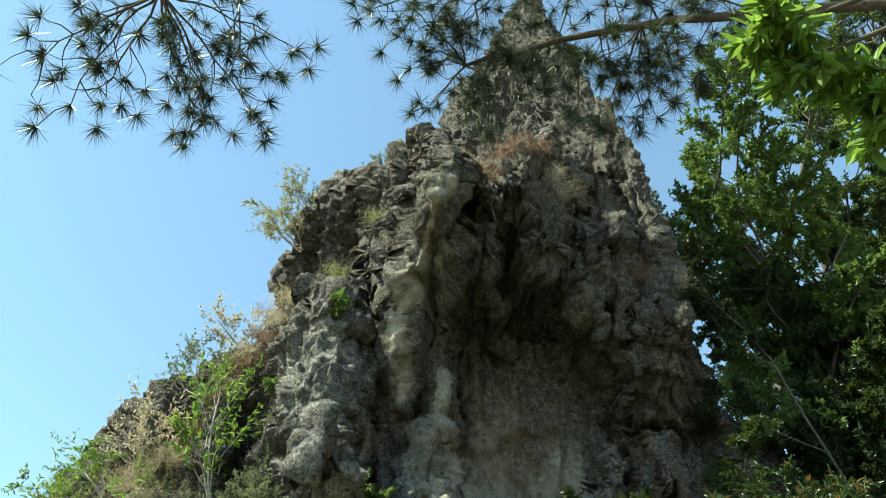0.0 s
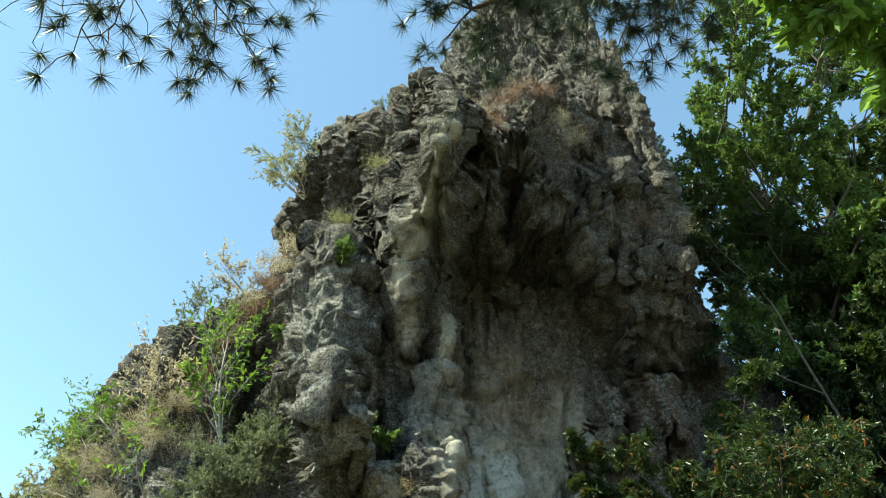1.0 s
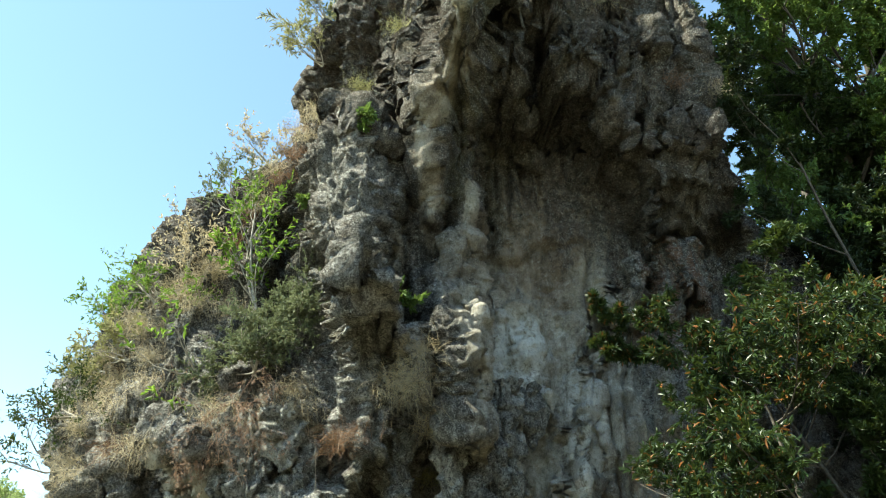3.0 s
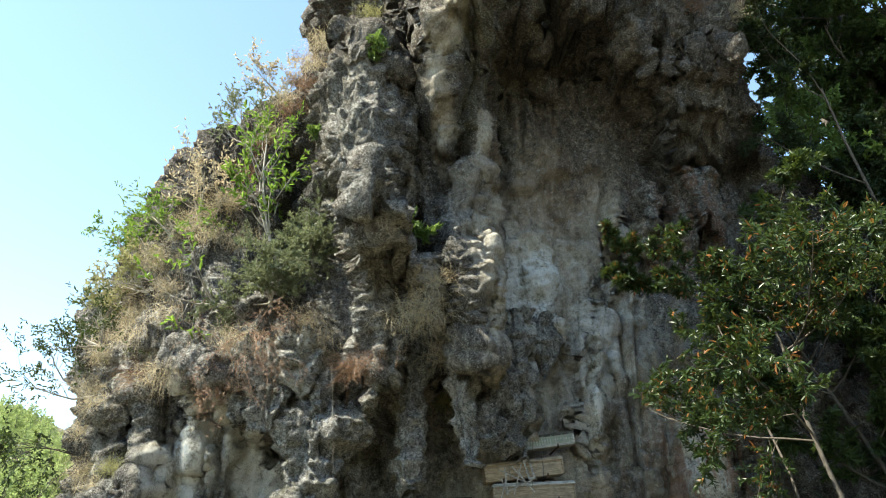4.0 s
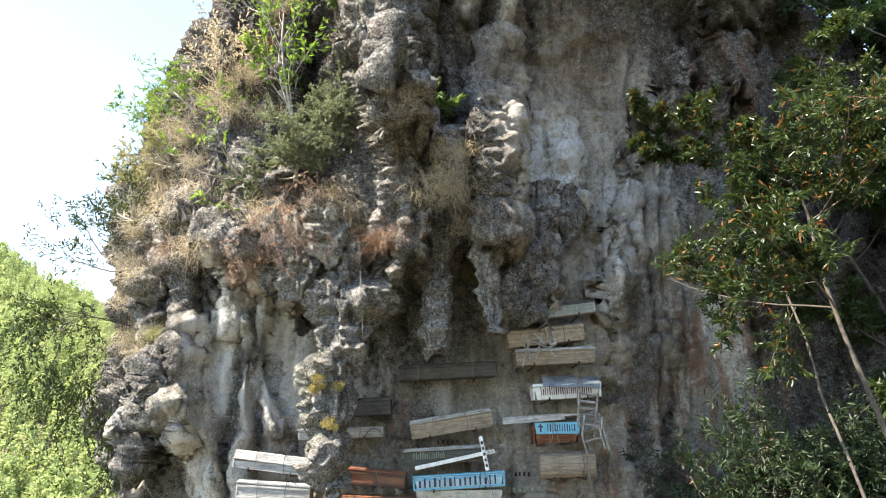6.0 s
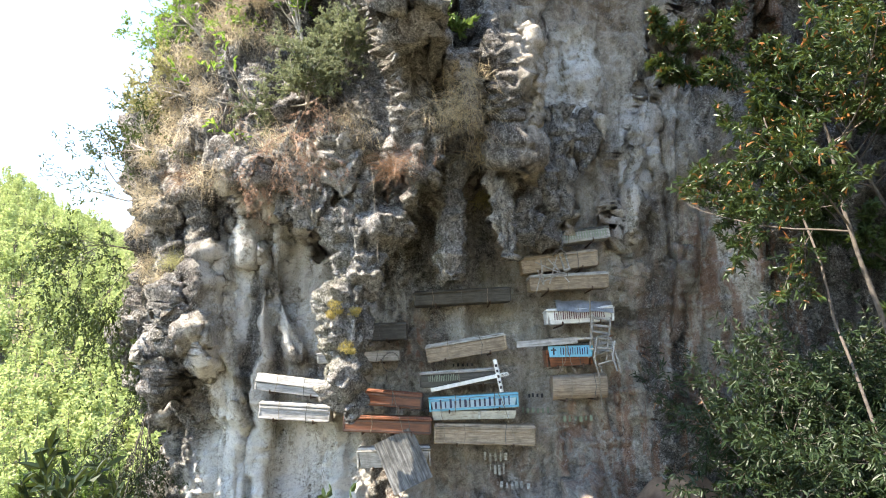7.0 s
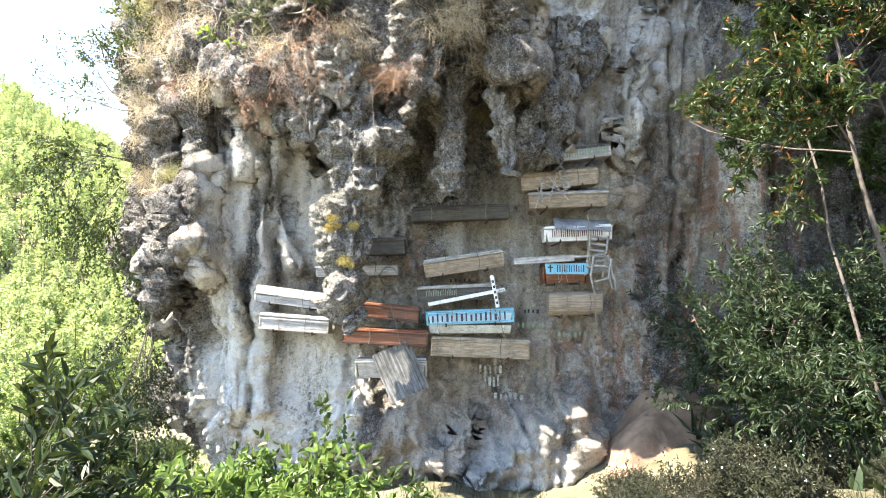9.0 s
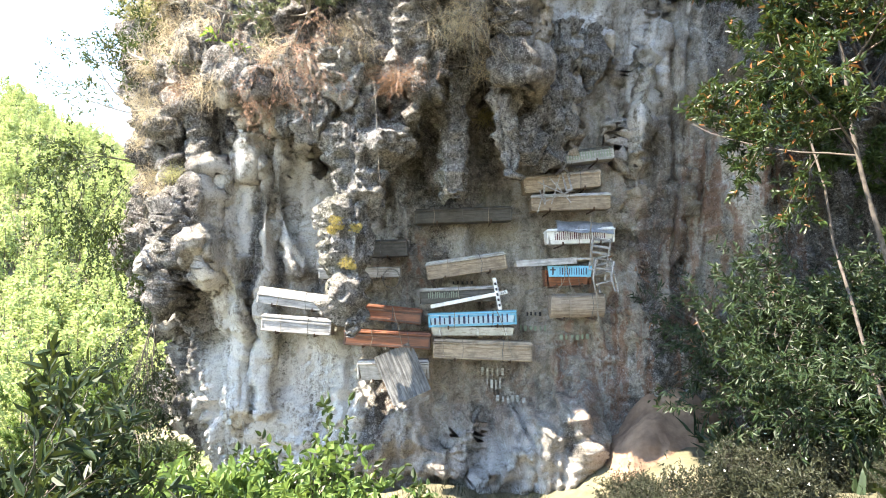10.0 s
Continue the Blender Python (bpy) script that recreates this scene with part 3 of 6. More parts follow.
def face_depth(x, z):
    """How far off the main face stands (y), before roughness."""
    y = np.full_like(x, 13.9)
    # curtain of dripstone over the ledge, hanging free below
    foot = np.interp(x, [a for a, _ in UNDER], [b for _, b in UNDER]) + 0.35 * fractal(x * 1.7, 0, 0, 3, 11) + 0.3 * np.abs(vnoise(x * 3.7, 0, 0, 12))
    span = smooth(-4.6, -3.0, x) * (1 - smooth(1.5, 2.3, x))
    y -= 1.75 * span * smooth(foot - 0.25, foot + 0.35, z) * (1 - 0.45 * smooth(6.5, 9.0, z))
    # hollow with shrubs in the curtain, ledge below it
    y += 1.25 * blob(x, z, -2.1, 7.0, 0.9, 1.1, 3)
    # left flank: flowstone columns standing forward
    flank = 1 - smooth(-4.2, -3.0, x)
    y -= 0.45 * flank * smooth(-3, 2.5, z)
    y -= 0.9 * smooth(-3.7, -4.6, x) * smooth(4.6, 6.4, z + 0.4 * vnoise(x * 1.3, 0, 0, 5))
    # flutes: rounded columns with deep gaps
    wander = x + 0.18 * vnoise(x * 0.7, 0, z * 0.35, 14)
    col = np.abs(np.sin(wander * 3.7 + 0.8 * vnoise(wander * 1.1, 0, 0, 15)))
    y += 0.16 * (1 - col ** 0.55) * smooth(-3.0, -3.6, x) * smooth(6.2, 4.4, z) * smooth(-4, -1, z)
    # dark pilaster between curtain and alcove
    y -= 0.55 * smooth(-0.6, 0.3, x) * (1 - smooth(1.72, 2.05, x + 0.12 * vnoise(0, 0, z * 1.6, 66))) * smooth(5.0, 7.0, z)
    y += 0.7 * blob(x, z, -2.35, 9.0, 0.45, 1.6, 4)
    # left shoulder stepping back upwards
    y += 0.42 * np.clip(-2.0 - x, 0, 5) * smooth(4.5, 9, z)
    # alcove: smooth recessed wall under an arch
    arch = np.sqrt(np.clip(1 - ((x - 3.4) / 2.5) ** 2, 0, 1))
    roof = 10.2 + 2.6 * arch + 0.45 * fractal(x * 1.4, 0, 0, 3, 21)
    y -= 1.7 * smooth(roof - 0.2, roof + 0.7, z) * smooth(0.2, 1.4, x) * (1 - smooth(7.5, 9.0, x))
    y -= 0.35 * smooth(10.6, 13.0, z) * (1 - smooth(0.2, 1.8, x))
    y -= 0.55 * smooth(5.2, 6.3, x) * (1 - 0.4 * smooth(8.0, 10.0, z))
    # bulge with two cave mouths over the alcove
    y -= 0.6 * blob(x, z, 2.9, 14.7, 1.5, 1.9, 4) * smooth(11.0, 12.2, z + 0.5 * vnoise(x * 1.9, 0, 0, 31))
    y -= 0.55 * blob(x, z, 1.2, 13.2, 0.7, 1.1, 3)
    y -= 0.6 * blob(x, z, 4.7, 13.2, 0.9, 1.6, 4)
    # wall above leans back to a rim, and the summit stands behind it
    y -= 0.05 * np.clip(z - 12.5, 0, 5)
    rim = 17.35 + 0.3 * vnoise(x * 0.9, 0, 0, 41) + 0.2 * vnoise(x * 2.9, 0, 0, 42)
    y += 2.4 * smooth(rim, rim + 0.8, z) * (1 - smooth(6.0, 7.5, x)) + 0.16 * np.clip(z - 18, 0, 20)
    # foot of the wall: ledge that slants up to the right
    slant = -2.2 + 0.78 * (x - 0.4) + 0.16 * vnoise(x * 2.3, 0, 0, 61)
    y -= 0.75 * (1 - smooth(slant - 0.12, slant + 0.1, z)) * smooth(-0.6, 0.6, x) * (1 - smooth(2.4, 3.0, x))
    y -= 0.25 * (1 - smooth(-1.6, -0.2, z))
    return y + rock_forms(x, z)


def smoothness(x, z):
    """1 where the face is smooth flowstone, 0 where it is crusted."""
    s = 0.85 * blob(x, z, 3.5, 8.2, 2.0, 4.0, 4)
    s = np.maximum(s, blob(x, z, 1.2, 1.2, 4.6, 3.3, 6))
    s = np.maximum(s, 0.6 * blob(x, z, 6.0, 3.0, 2.6, 5.5, 4))
    s = np.maximum(s, 0.95 * blob(x, z, -3.75, 1.3, 1.25, 3.6, 4))
    s = np.maximum(s, 0.6 * blob(x, z, 0.9, 9.5, 0.45, 2.6, 4))
    return np.clip(s, 0, 1)


def rock_masks(x, z):
    m = {}
    wander = x + 0.18 * vnoise(x * 0.7, 0, z * 0.35, 14)
    flank = smooth(-2.9, -3.4, x) * smooth(4.9, 3.9, z + 0.5 * vnoise(x * 1.5, 0, 0, 421)) * smooth(-6.3, -5.6, x)
    stripe = smooth(-0.08, 0.12, vnoise(wander * 2.9, 0, z * 0.10, 16) + 0.35 * smooth(1.0, -1.5, z))
    m["pale"] = np.clip(0.17 + 0.62 * blob(x, z, 3.3, 5.4, 1.9, 4.2, 4) + 0.46 * blob(x, z, 0.4, 0.2, 3.7, 3.4, 6) + 0.75 * blob(x, z, -4.3, 0.3, 1.6, 3.2, 4)
                        + 0.5 * blob(x, z, 2.6, 7.4, 0.7, 1.5, 3) + 0.35 * blob(x, z, 0.5, 10, 0.5, 2.4, 3) + 0.3 * blob(x, z, 5.2, 4, 1.0, 3.0, 3)
                        + 0.3 * blob(x, z, 1.5, -1.8, 1.3, 1.0, 3) - 0.25 * smooth(13, 18, z), 0, 1)
    m["pale"] = m["pale"] * (1 - flank) + flank * (0.25 + 0.75 * stripe)
    m["rust"] = np.clip(0.12 + 0.35 * blob(x, z, 4.6, 1.6, 2.2, 3.2, 4) + 0.85 * blob(x, z, 5.9, 2.2, 1.2, 3.0, 3) + 0.5 * blob(x, z, 3.6, 0.6, 1.3, 1.6, 3) + 0.8 * blob(x, z, -0.6, 2.0, 0.5, 0.7, 3)
                        + 0.7 * blob(x, z, 6.3, 8.8, 1.0, 1.3, 3) + 0.35 * blob(x, z, 1, -0.6, 2.5, 1.0, 3) + 0.45 * blob(x, z, 3, 18, 5, 3, 3), 0, 1)
    # dark stains; the height term adds painted shade to the upper wall
    m["stain_shade"] = np.clip(0.2 + 0.8 * blob(x, z, 4.6, 3.4, 0.45, 1.6, 3) + 0.35 * blob(x, z, 1.0, 7.0, 0.9, 3.5, 4) + 0.55 * blob(x, z, -4.2, 2.8, 2.2, 2.2, 4)
                        + 0.35 * smooth(11, 14, z) + 0.5 * blob(x, z, 7.4, 6, 1.8, 6, 4) + 0.5 * blob(x, z, -3.0, 9.0, 1.8, 2.6, 4), 0, 1)
    m["stain_shade"] = m["stain_shade"] * (1 - flank) + flank * 0.5 * (1 - stripe)
    # darker with height: shade of the unlit upper wall, over its own brown
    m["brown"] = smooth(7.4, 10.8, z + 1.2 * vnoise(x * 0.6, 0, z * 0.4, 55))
    # stained runs: pale flowstone, iron red, dark water marks; gully shade is painted in too
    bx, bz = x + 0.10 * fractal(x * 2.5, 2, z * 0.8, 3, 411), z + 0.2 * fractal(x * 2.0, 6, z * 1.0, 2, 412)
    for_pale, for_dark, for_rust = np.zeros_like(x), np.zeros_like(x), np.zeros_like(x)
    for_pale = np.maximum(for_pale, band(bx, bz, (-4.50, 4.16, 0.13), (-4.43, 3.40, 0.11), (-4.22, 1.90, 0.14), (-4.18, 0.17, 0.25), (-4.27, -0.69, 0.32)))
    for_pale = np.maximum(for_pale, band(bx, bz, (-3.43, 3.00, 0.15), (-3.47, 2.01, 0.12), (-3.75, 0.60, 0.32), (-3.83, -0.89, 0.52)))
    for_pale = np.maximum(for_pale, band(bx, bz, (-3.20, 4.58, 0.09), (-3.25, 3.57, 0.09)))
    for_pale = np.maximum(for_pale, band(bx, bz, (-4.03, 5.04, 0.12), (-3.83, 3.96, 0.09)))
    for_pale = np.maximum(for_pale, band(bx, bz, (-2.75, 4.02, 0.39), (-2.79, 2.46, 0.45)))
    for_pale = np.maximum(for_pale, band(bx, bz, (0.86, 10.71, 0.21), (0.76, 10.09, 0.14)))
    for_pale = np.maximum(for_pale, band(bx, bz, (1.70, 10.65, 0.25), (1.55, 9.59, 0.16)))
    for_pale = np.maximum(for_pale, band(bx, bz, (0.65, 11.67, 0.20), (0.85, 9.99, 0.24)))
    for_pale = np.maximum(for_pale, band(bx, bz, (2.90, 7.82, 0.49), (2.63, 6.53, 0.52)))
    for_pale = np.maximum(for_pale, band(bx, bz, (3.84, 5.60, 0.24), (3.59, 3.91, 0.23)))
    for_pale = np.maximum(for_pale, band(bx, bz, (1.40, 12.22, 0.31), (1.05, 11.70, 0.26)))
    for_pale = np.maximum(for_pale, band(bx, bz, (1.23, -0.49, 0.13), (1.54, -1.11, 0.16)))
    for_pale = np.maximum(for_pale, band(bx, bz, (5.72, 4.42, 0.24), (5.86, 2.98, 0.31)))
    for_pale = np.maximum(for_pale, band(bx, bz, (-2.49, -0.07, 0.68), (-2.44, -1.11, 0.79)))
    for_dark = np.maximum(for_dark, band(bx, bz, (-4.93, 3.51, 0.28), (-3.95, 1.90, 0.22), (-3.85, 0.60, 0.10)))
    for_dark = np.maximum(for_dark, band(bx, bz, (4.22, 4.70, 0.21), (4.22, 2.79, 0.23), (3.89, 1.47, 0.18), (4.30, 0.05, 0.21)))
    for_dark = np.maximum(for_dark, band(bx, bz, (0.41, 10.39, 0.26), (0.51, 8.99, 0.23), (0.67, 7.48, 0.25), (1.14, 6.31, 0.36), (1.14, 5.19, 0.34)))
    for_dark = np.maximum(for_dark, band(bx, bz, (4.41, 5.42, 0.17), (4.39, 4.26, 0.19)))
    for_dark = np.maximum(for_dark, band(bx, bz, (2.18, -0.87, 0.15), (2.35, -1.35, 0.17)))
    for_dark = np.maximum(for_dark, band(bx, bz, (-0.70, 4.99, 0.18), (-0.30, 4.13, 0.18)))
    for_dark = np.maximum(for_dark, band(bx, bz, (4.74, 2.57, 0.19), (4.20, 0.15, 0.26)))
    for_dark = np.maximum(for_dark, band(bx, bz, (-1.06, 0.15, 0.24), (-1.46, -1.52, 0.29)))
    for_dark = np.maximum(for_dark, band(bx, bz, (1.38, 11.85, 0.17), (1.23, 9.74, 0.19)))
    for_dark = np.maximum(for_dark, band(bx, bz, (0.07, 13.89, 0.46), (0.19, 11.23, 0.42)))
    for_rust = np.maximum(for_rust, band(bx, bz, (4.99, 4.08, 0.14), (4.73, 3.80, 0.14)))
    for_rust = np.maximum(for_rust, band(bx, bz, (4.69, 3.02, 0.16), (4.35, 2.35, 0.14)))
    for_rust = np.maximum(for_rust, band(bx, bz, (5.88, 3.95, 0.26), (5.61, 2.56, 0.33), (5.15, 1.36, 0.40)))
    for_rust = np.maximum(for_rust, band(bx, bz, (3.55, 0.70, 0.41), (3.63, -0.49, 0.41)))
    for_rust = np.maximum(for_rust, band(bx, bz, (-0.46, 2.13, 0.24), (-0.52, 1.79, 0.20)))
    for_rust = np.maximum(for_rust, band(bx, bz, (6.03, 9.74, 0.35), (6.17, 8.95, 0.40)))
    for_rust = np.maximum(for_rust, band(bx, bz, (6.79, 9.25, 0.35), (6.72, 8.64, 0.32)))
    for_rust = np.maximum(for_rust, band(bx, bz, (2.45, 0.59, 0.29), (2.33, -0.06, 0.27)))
    # the spur's sunlight put into the masks: less dark, slightly paler
    spur = np.maximum(blob(x, z, -0.95, 9.6, 0.9, 2.0, 4), blob(x, z, 0.2, 6.6, 0.6, 1.0, 4))
    m["brown"] = m["brown"] * (1 - 0.85 * spur)
    m["stain_shade"] = m["stain_shade"] * (1 - 0.8 * spur)
    m["pale"] = np.clip(m["pale"] + 0.06 * spur, 0, 1)
    m["white"] = np.clip(0.95 * flank * stripe + 0.7 * blob(x, z, -3.6, -0.6, 1.5, 1.7, 3) + 0.75 * blob(x, z, 4.05, 5.0, 0.35, 2.4, 3) + 0.6 * blob(x, z, 2.6, 7.4, 0.55, 1.4, 3)
                         + 0.5 * blob(x, z, 1.4, -1.9, 1.2, 0.8, 3) + 0.35 * blob(x, z, -1.5, -0.5, 1.6, 1.3, 3) + 0.12 * spur + 0.35 * blob(x, z, 6.9, 11.0, 0.5, 0.7, 2) + 0.3 * blob(x, z, 5.6, 3.2, 0.5, 2.0, 3), 0, 1)
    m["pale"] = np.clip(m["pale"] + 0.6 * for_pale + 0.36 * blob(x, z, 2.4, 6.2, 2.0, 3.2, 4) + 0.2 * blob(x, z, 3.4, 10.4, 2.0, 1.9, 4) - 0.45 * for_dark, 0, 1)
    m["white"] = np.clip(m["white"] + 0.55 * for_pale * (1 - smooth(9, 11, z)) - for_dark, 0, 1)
    m["stain_shade"] = np.clip(m["stain_shade"] * (1 - 0.8 * for_pale) + 0.7 * for_dark, 0, 1)
    m["stain_shade"] = m["stain_shade"] * (1 - 0.6 * blob(x, z, 2.6, 6.4, 1.5, 3.6, 4))
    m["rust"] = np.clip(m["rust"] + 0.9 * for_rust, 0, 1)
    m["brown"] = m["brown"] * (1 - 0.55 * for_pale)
    m["moss"] = np.clip(0.25 * blob(x, z, -0.6, 3.2, 2.5, 1.4, 4) + 0.5 * blob(x, z, 0.7, 4.0, 1.0, 0.8, 3) + 0.35 * blob(x, z, -2.9, 0.7, 1.0, 0.7, 3)
                        + 0.4 * blob(x, z, 1.6, 12.0, 1.0, 2.0, 3) + 0.15, 0, 1)
    return m


def grid_normals(p):
    du = np.gradient(p, axis=1)
    dv = np.gradient(p, axis=0)
    n = np.cross(du, dv)
    return n / (np.linalg.norm(n, axis=2, keepdims=True) + 1e-9)


def build_cliff(cell=0.038):
    zs = np.concatenate([np.arange(-4.6, 9.0, 0.034), np.arange(9.0, 16.0, 0.042), np.arange(16.0, 37.8, 0.062)])
    # outline of a level cut: flat front, rounded sides
    th = np.linspace(-1.75, 1.75, 4000)
    ux = np.sign(np.sin(th)) * np.abs(np.sin(th)) ** 0.62
    uy = 1 - np.sign(np.cos(th)) * np.abs(np.cos(th)) ** 0.62
    arc = np.concatenate(([0], np.cumsum(np.hypot(np.diff(ux) * 8, np.diff(uy) * 4.0))))
    cols = int(arc[-1] / cell)
    pick = np.linspace(0, arc[-1], cols)
    ux, uy = np.interp(pick, arc, ux), np.interp(pick, arc, uy)
    left = np.interp(zs, *zip(*EDGE_LEFT)) + 0.22 * fractal(zs * 0.9, 0, 0, 3, 3)
    right = np.interp(zs, *zip(*EDGE_RIGHT)) + 0.22 * fractal(zs * 0.9, 9, 0, 3, 4)
    mid, half = (left + right) / 2, (right - left) / 2
    x = mid[:, None] + half[:, None] * ux[None]
    z = np.repeat(zs[:, None], cols, 1)
    deep = np.clip(half, 1.0, 4.0)[:, None]
    y = face_depth(x, z) + deep * uy[None]
    p = np.stack([x, y, z], -1)
    s = smoothness(x, z)
    n = grid_normals(p)
    crust = 1 - 0.86 * s
    warp = 0.35 * fractal(x * 0.8, y * 0.8, z * 0.5, 2, 50)
    d = 0.36 * fractal(x * 0.42, y * 0.42, z * 0.36, 3, 60) * (0.35 + 0.65 * crust)
    d += 0.25 * crust * fractal(x * 1.5 + warp, y * 1.5, z * 0.22, 3, 70, 0.55, True)
    # cauliflower lumps with creases between them, then pits and sharp karren
    knobby = crust * (1 - 0.55 * smooth(9, 11, z))
    d += 0.15 * knobby * fractal(x * 1.7 + warp, y * 1.7, z * 1.15 + warp, 3, 80, 0.55, True)
    d += 0.10 * knobby * fractal(x * 3.4 + warp, y * 3.4, z * 1.5, 3, 86, 0.6, True)
    d -= 0.085 * crust * fractal(x * 4.4 + warp, y * 4.4, z * 3.0, 3, 90, 0.65, True)
    d -= 0.045 * crust * fractal(x * 9.5, y * 9.5, z * 7.5, 2, 93, 0.65, True)
    d += 0.04 * s * fractal(x * 1.3, y, z * 0.9, 4, 95) - 0.02 * s * fractal(x * 3.1, y, z * 1.6, 3, 96, 0.6, True)
    # relief of the smooth walls: shelves, ribs, scars
    s = s * (1 - 0.6 * smooth(-2.4, -3.0, x))
    d += s * (0.24 * fractal(x * 0.75, 3, z * 0.55, 3, 301, 0.5) + 0.11 * fractal(x * 2.2 + warp, 5, z * 0.9, 3, 303, 0.55, True))
    shelf = 9.9 + 0.35 * vnoise(x * 1.1, 0, 0, 305) + 0.1 * vnoise(x * 4, 0, 0, 306)
    d += 0.38 * s * smooth(shelf - 0.05, shelf + 0.12, z) * blob(x, z, 3.1, 10.6, 1.9, 1.6, 4)
    rib = 4.75 + 0.22 * vnoise(0, 0, z * 0.7, 307) + 0.05 * (z - 7)
    d += 0.28 * np.exp(-((x - rib) / 0.16) ** 2) * smooth(3.0, 4.5, z) * (1 - smooth(9, 10.5, z))
    rib2 = 3.35 + 0.18 * vnoise(0, 0, z * 0.9, 308) - 0.05 * (z - 3)
    d += 0.20 * np.exp(-((x - rib2) / 0.13) ** 2) * smooth(1.2, 2.2, z) * (1 - smooth(5.5, 6.8, z))
    scab = blob(x, z, 2.55, 7.4, 0.55, 1.5, 3)
    d += scab * (0.16 + 0.1 * fractal(x * 2.6, y * 2.6, z * 2.2, 4, 309, 0.6, True))
    low = blob(x, z, 2.4, -1.0, 0.9, 1.0, 3)
    d += low * (0.10 - 0.08 * fractal(x * 1.6, y * 1.6, z * 1.3, 4, 311, 0.6, True))
    d -= s * 0.085 * fractal(x * 3.0 + warp, 7, z * 2.3 + warp, 4, 313, 0.62, True)
    seam = np.abs(np.sin((x + 0.35 * vnoise(x * 0.5, 0, z * 0.45, 315)) * 1.9 + 0.5))
    d -= 0.30 * np.exp(-(seam / 0.09) ** 2) * smooth(3.0, 3.8, x) * smooth(1.0, 3.0, z + 1.5 * vnoise(x * 0.7, 0, z * 0.8, 316)) * (1 - smooth(9, 11, z))
    # cracks that step the smooth wall
    crack = np.abs(vnoise(x * 0.8 + 0.4 * z, 0, z * 0.55, 97))
    d -= 0.10 * s * np.exp(-(crack / 0.03) ** 2)
    p = p + n * d[..., None]
    rows = len(zs)
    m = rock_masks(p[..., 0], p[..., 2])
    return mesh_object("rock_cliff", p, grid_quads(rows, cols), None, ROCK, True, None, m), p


cliff, CLIFF = build_cliff()
tagged(cliff, "grey overhanging limestone cliff with pale flowstone and dripstone", "cliff", "", "structure")
FRONT = CLIFF[::4, ::4].reshape(-1, 3)


def on_face(x, z, out=0.0):
    """A place on the rock at x and z, nearest to the viewer's side."""
    d = (FRONT[:, 0] - x) ** 2 + (FRONT[:, 2] - z) ** 2
    near = FRONT[d < max(0.05, d.min() * 1.5)]
    return Vector((x, near[:, 1].min() - out, z))


def dripstone(at, length, radius, seed, pale=0.15, taper=0.75, lump=0.35, moss=0.1, lean=(0, 0)):
    """A knobbly stone that hangs from the overhang, thick above, blunt below."""
    rng = np.random.default_rng(seed)
    rows, cols = max(20, int(length / 0.032)), max(24, int(radius * 2 * np.pi / 0.034))
    t = np.linspace(0, 1, rows)[:, None]
    a = np.linspace(0, 2 * np.pi, cols, endpoint=False)[None]
    r = radius * (1 - taper * t ** 1.3) * np.sqrt(np.clip(1 - ((t - 0.82) / 0.18).clip(0, 1) ** 2, 0.0005, 1))
    r = r * (1 + 0.35 * vnoise(t * length * 1.6 + seed, 0, 0, seed))
    x, y, z = r * np.cos(a) + lean[0] * t, r * np.sin(a) * 0.85 + lean[1] * t, -t * length + 0 * a
    o = rng.uniform(0, 50)
    d = lump * radius * fractal(x * 2.2 + o, y * 2.2, z * 1.5, 3, seed, 0.55, True) - 0.07 * fractal(x * 5 + o, y * 5, z * 3, 4, seed + 9, 0.65, True)
    x, y = x + d * np.cos(a), y + d * np.sin(a)
    z = z + 0.06 * fractal(x * 4 + o, y * 4, z * 3, 2, seed + 4)
    p = np.stack([x, y, z], -1)
    wx, wz = p[..., 0] + at[0], p[..., 2] + at[2]
    # brown by height repeats the wall's painted shade
    m = {"pale": np.full(wx.shape, pale), "rust": np.full(wx.shape, 0.1), "stain_shade": np.full(wx.shape, 0.2), "white": np.full(wx.shape, 0.9 * pale), "brown": smooth(9.3, 13.8, wz), "moss": moss + 0.6 * moss * (-z / length)}
    ob = mesh_object("stalactite", p, grid_quads(rows, cols, True), None, ROCK, True, cliff, m)
    ob.location = at
    return ob


def hang(x, z, y, length, radius, seed, **more):
    """Hangs a dripstone with its top at that place."""
    return dripstone((x, y, z), length, radius, seed, **more)


# the long hanging pillar and its neighbours, then the smaller drops of the curtain
hang(-1.45, 5.4, 12.35, 2.6, 0.62, 301, taper=0.35, moss=0.25)
hang(-1.62, 3.5, 12.25, 2.75, 0.36, 302, taper=0.3, moss=0.5, lump=0.5)
hang(0.15, 5.4, 12.3, 2.3, 0.36, 306, taper=0.4, moss=0.45)
hang(0.95, 6.0, 12.0, 2.55, 0.34, 307, taper=0.62, pale=0.3, lean=(0.2, 0))
hang(1.6, 5.8, 12.5, 2.0, 0.34, 308, taper=0.5)
hang(1.85, 6.1, 12.9, 2.4, 0.36, 309, taper=0.6)
hang(2.2, 6.6, 13.0, 2.9, 0.34, 310, taper=0.7, pale=0.3)
hang(2.75, 6.6, 13.3, 1.3, 0.26, 311, taper=0.3)
hang(-2.3, 5.6, 12.2, 1.5, 0.5, 312, taper=0.35, pale=0.3)
hang(-1.75, 5.7, 11.9, 1.1, 0.3, 313, taper=0.35, pale=0.35)
hang(-2.85, 5.3, 12.5, 1.0, 0.35, 314, taper=0.4)

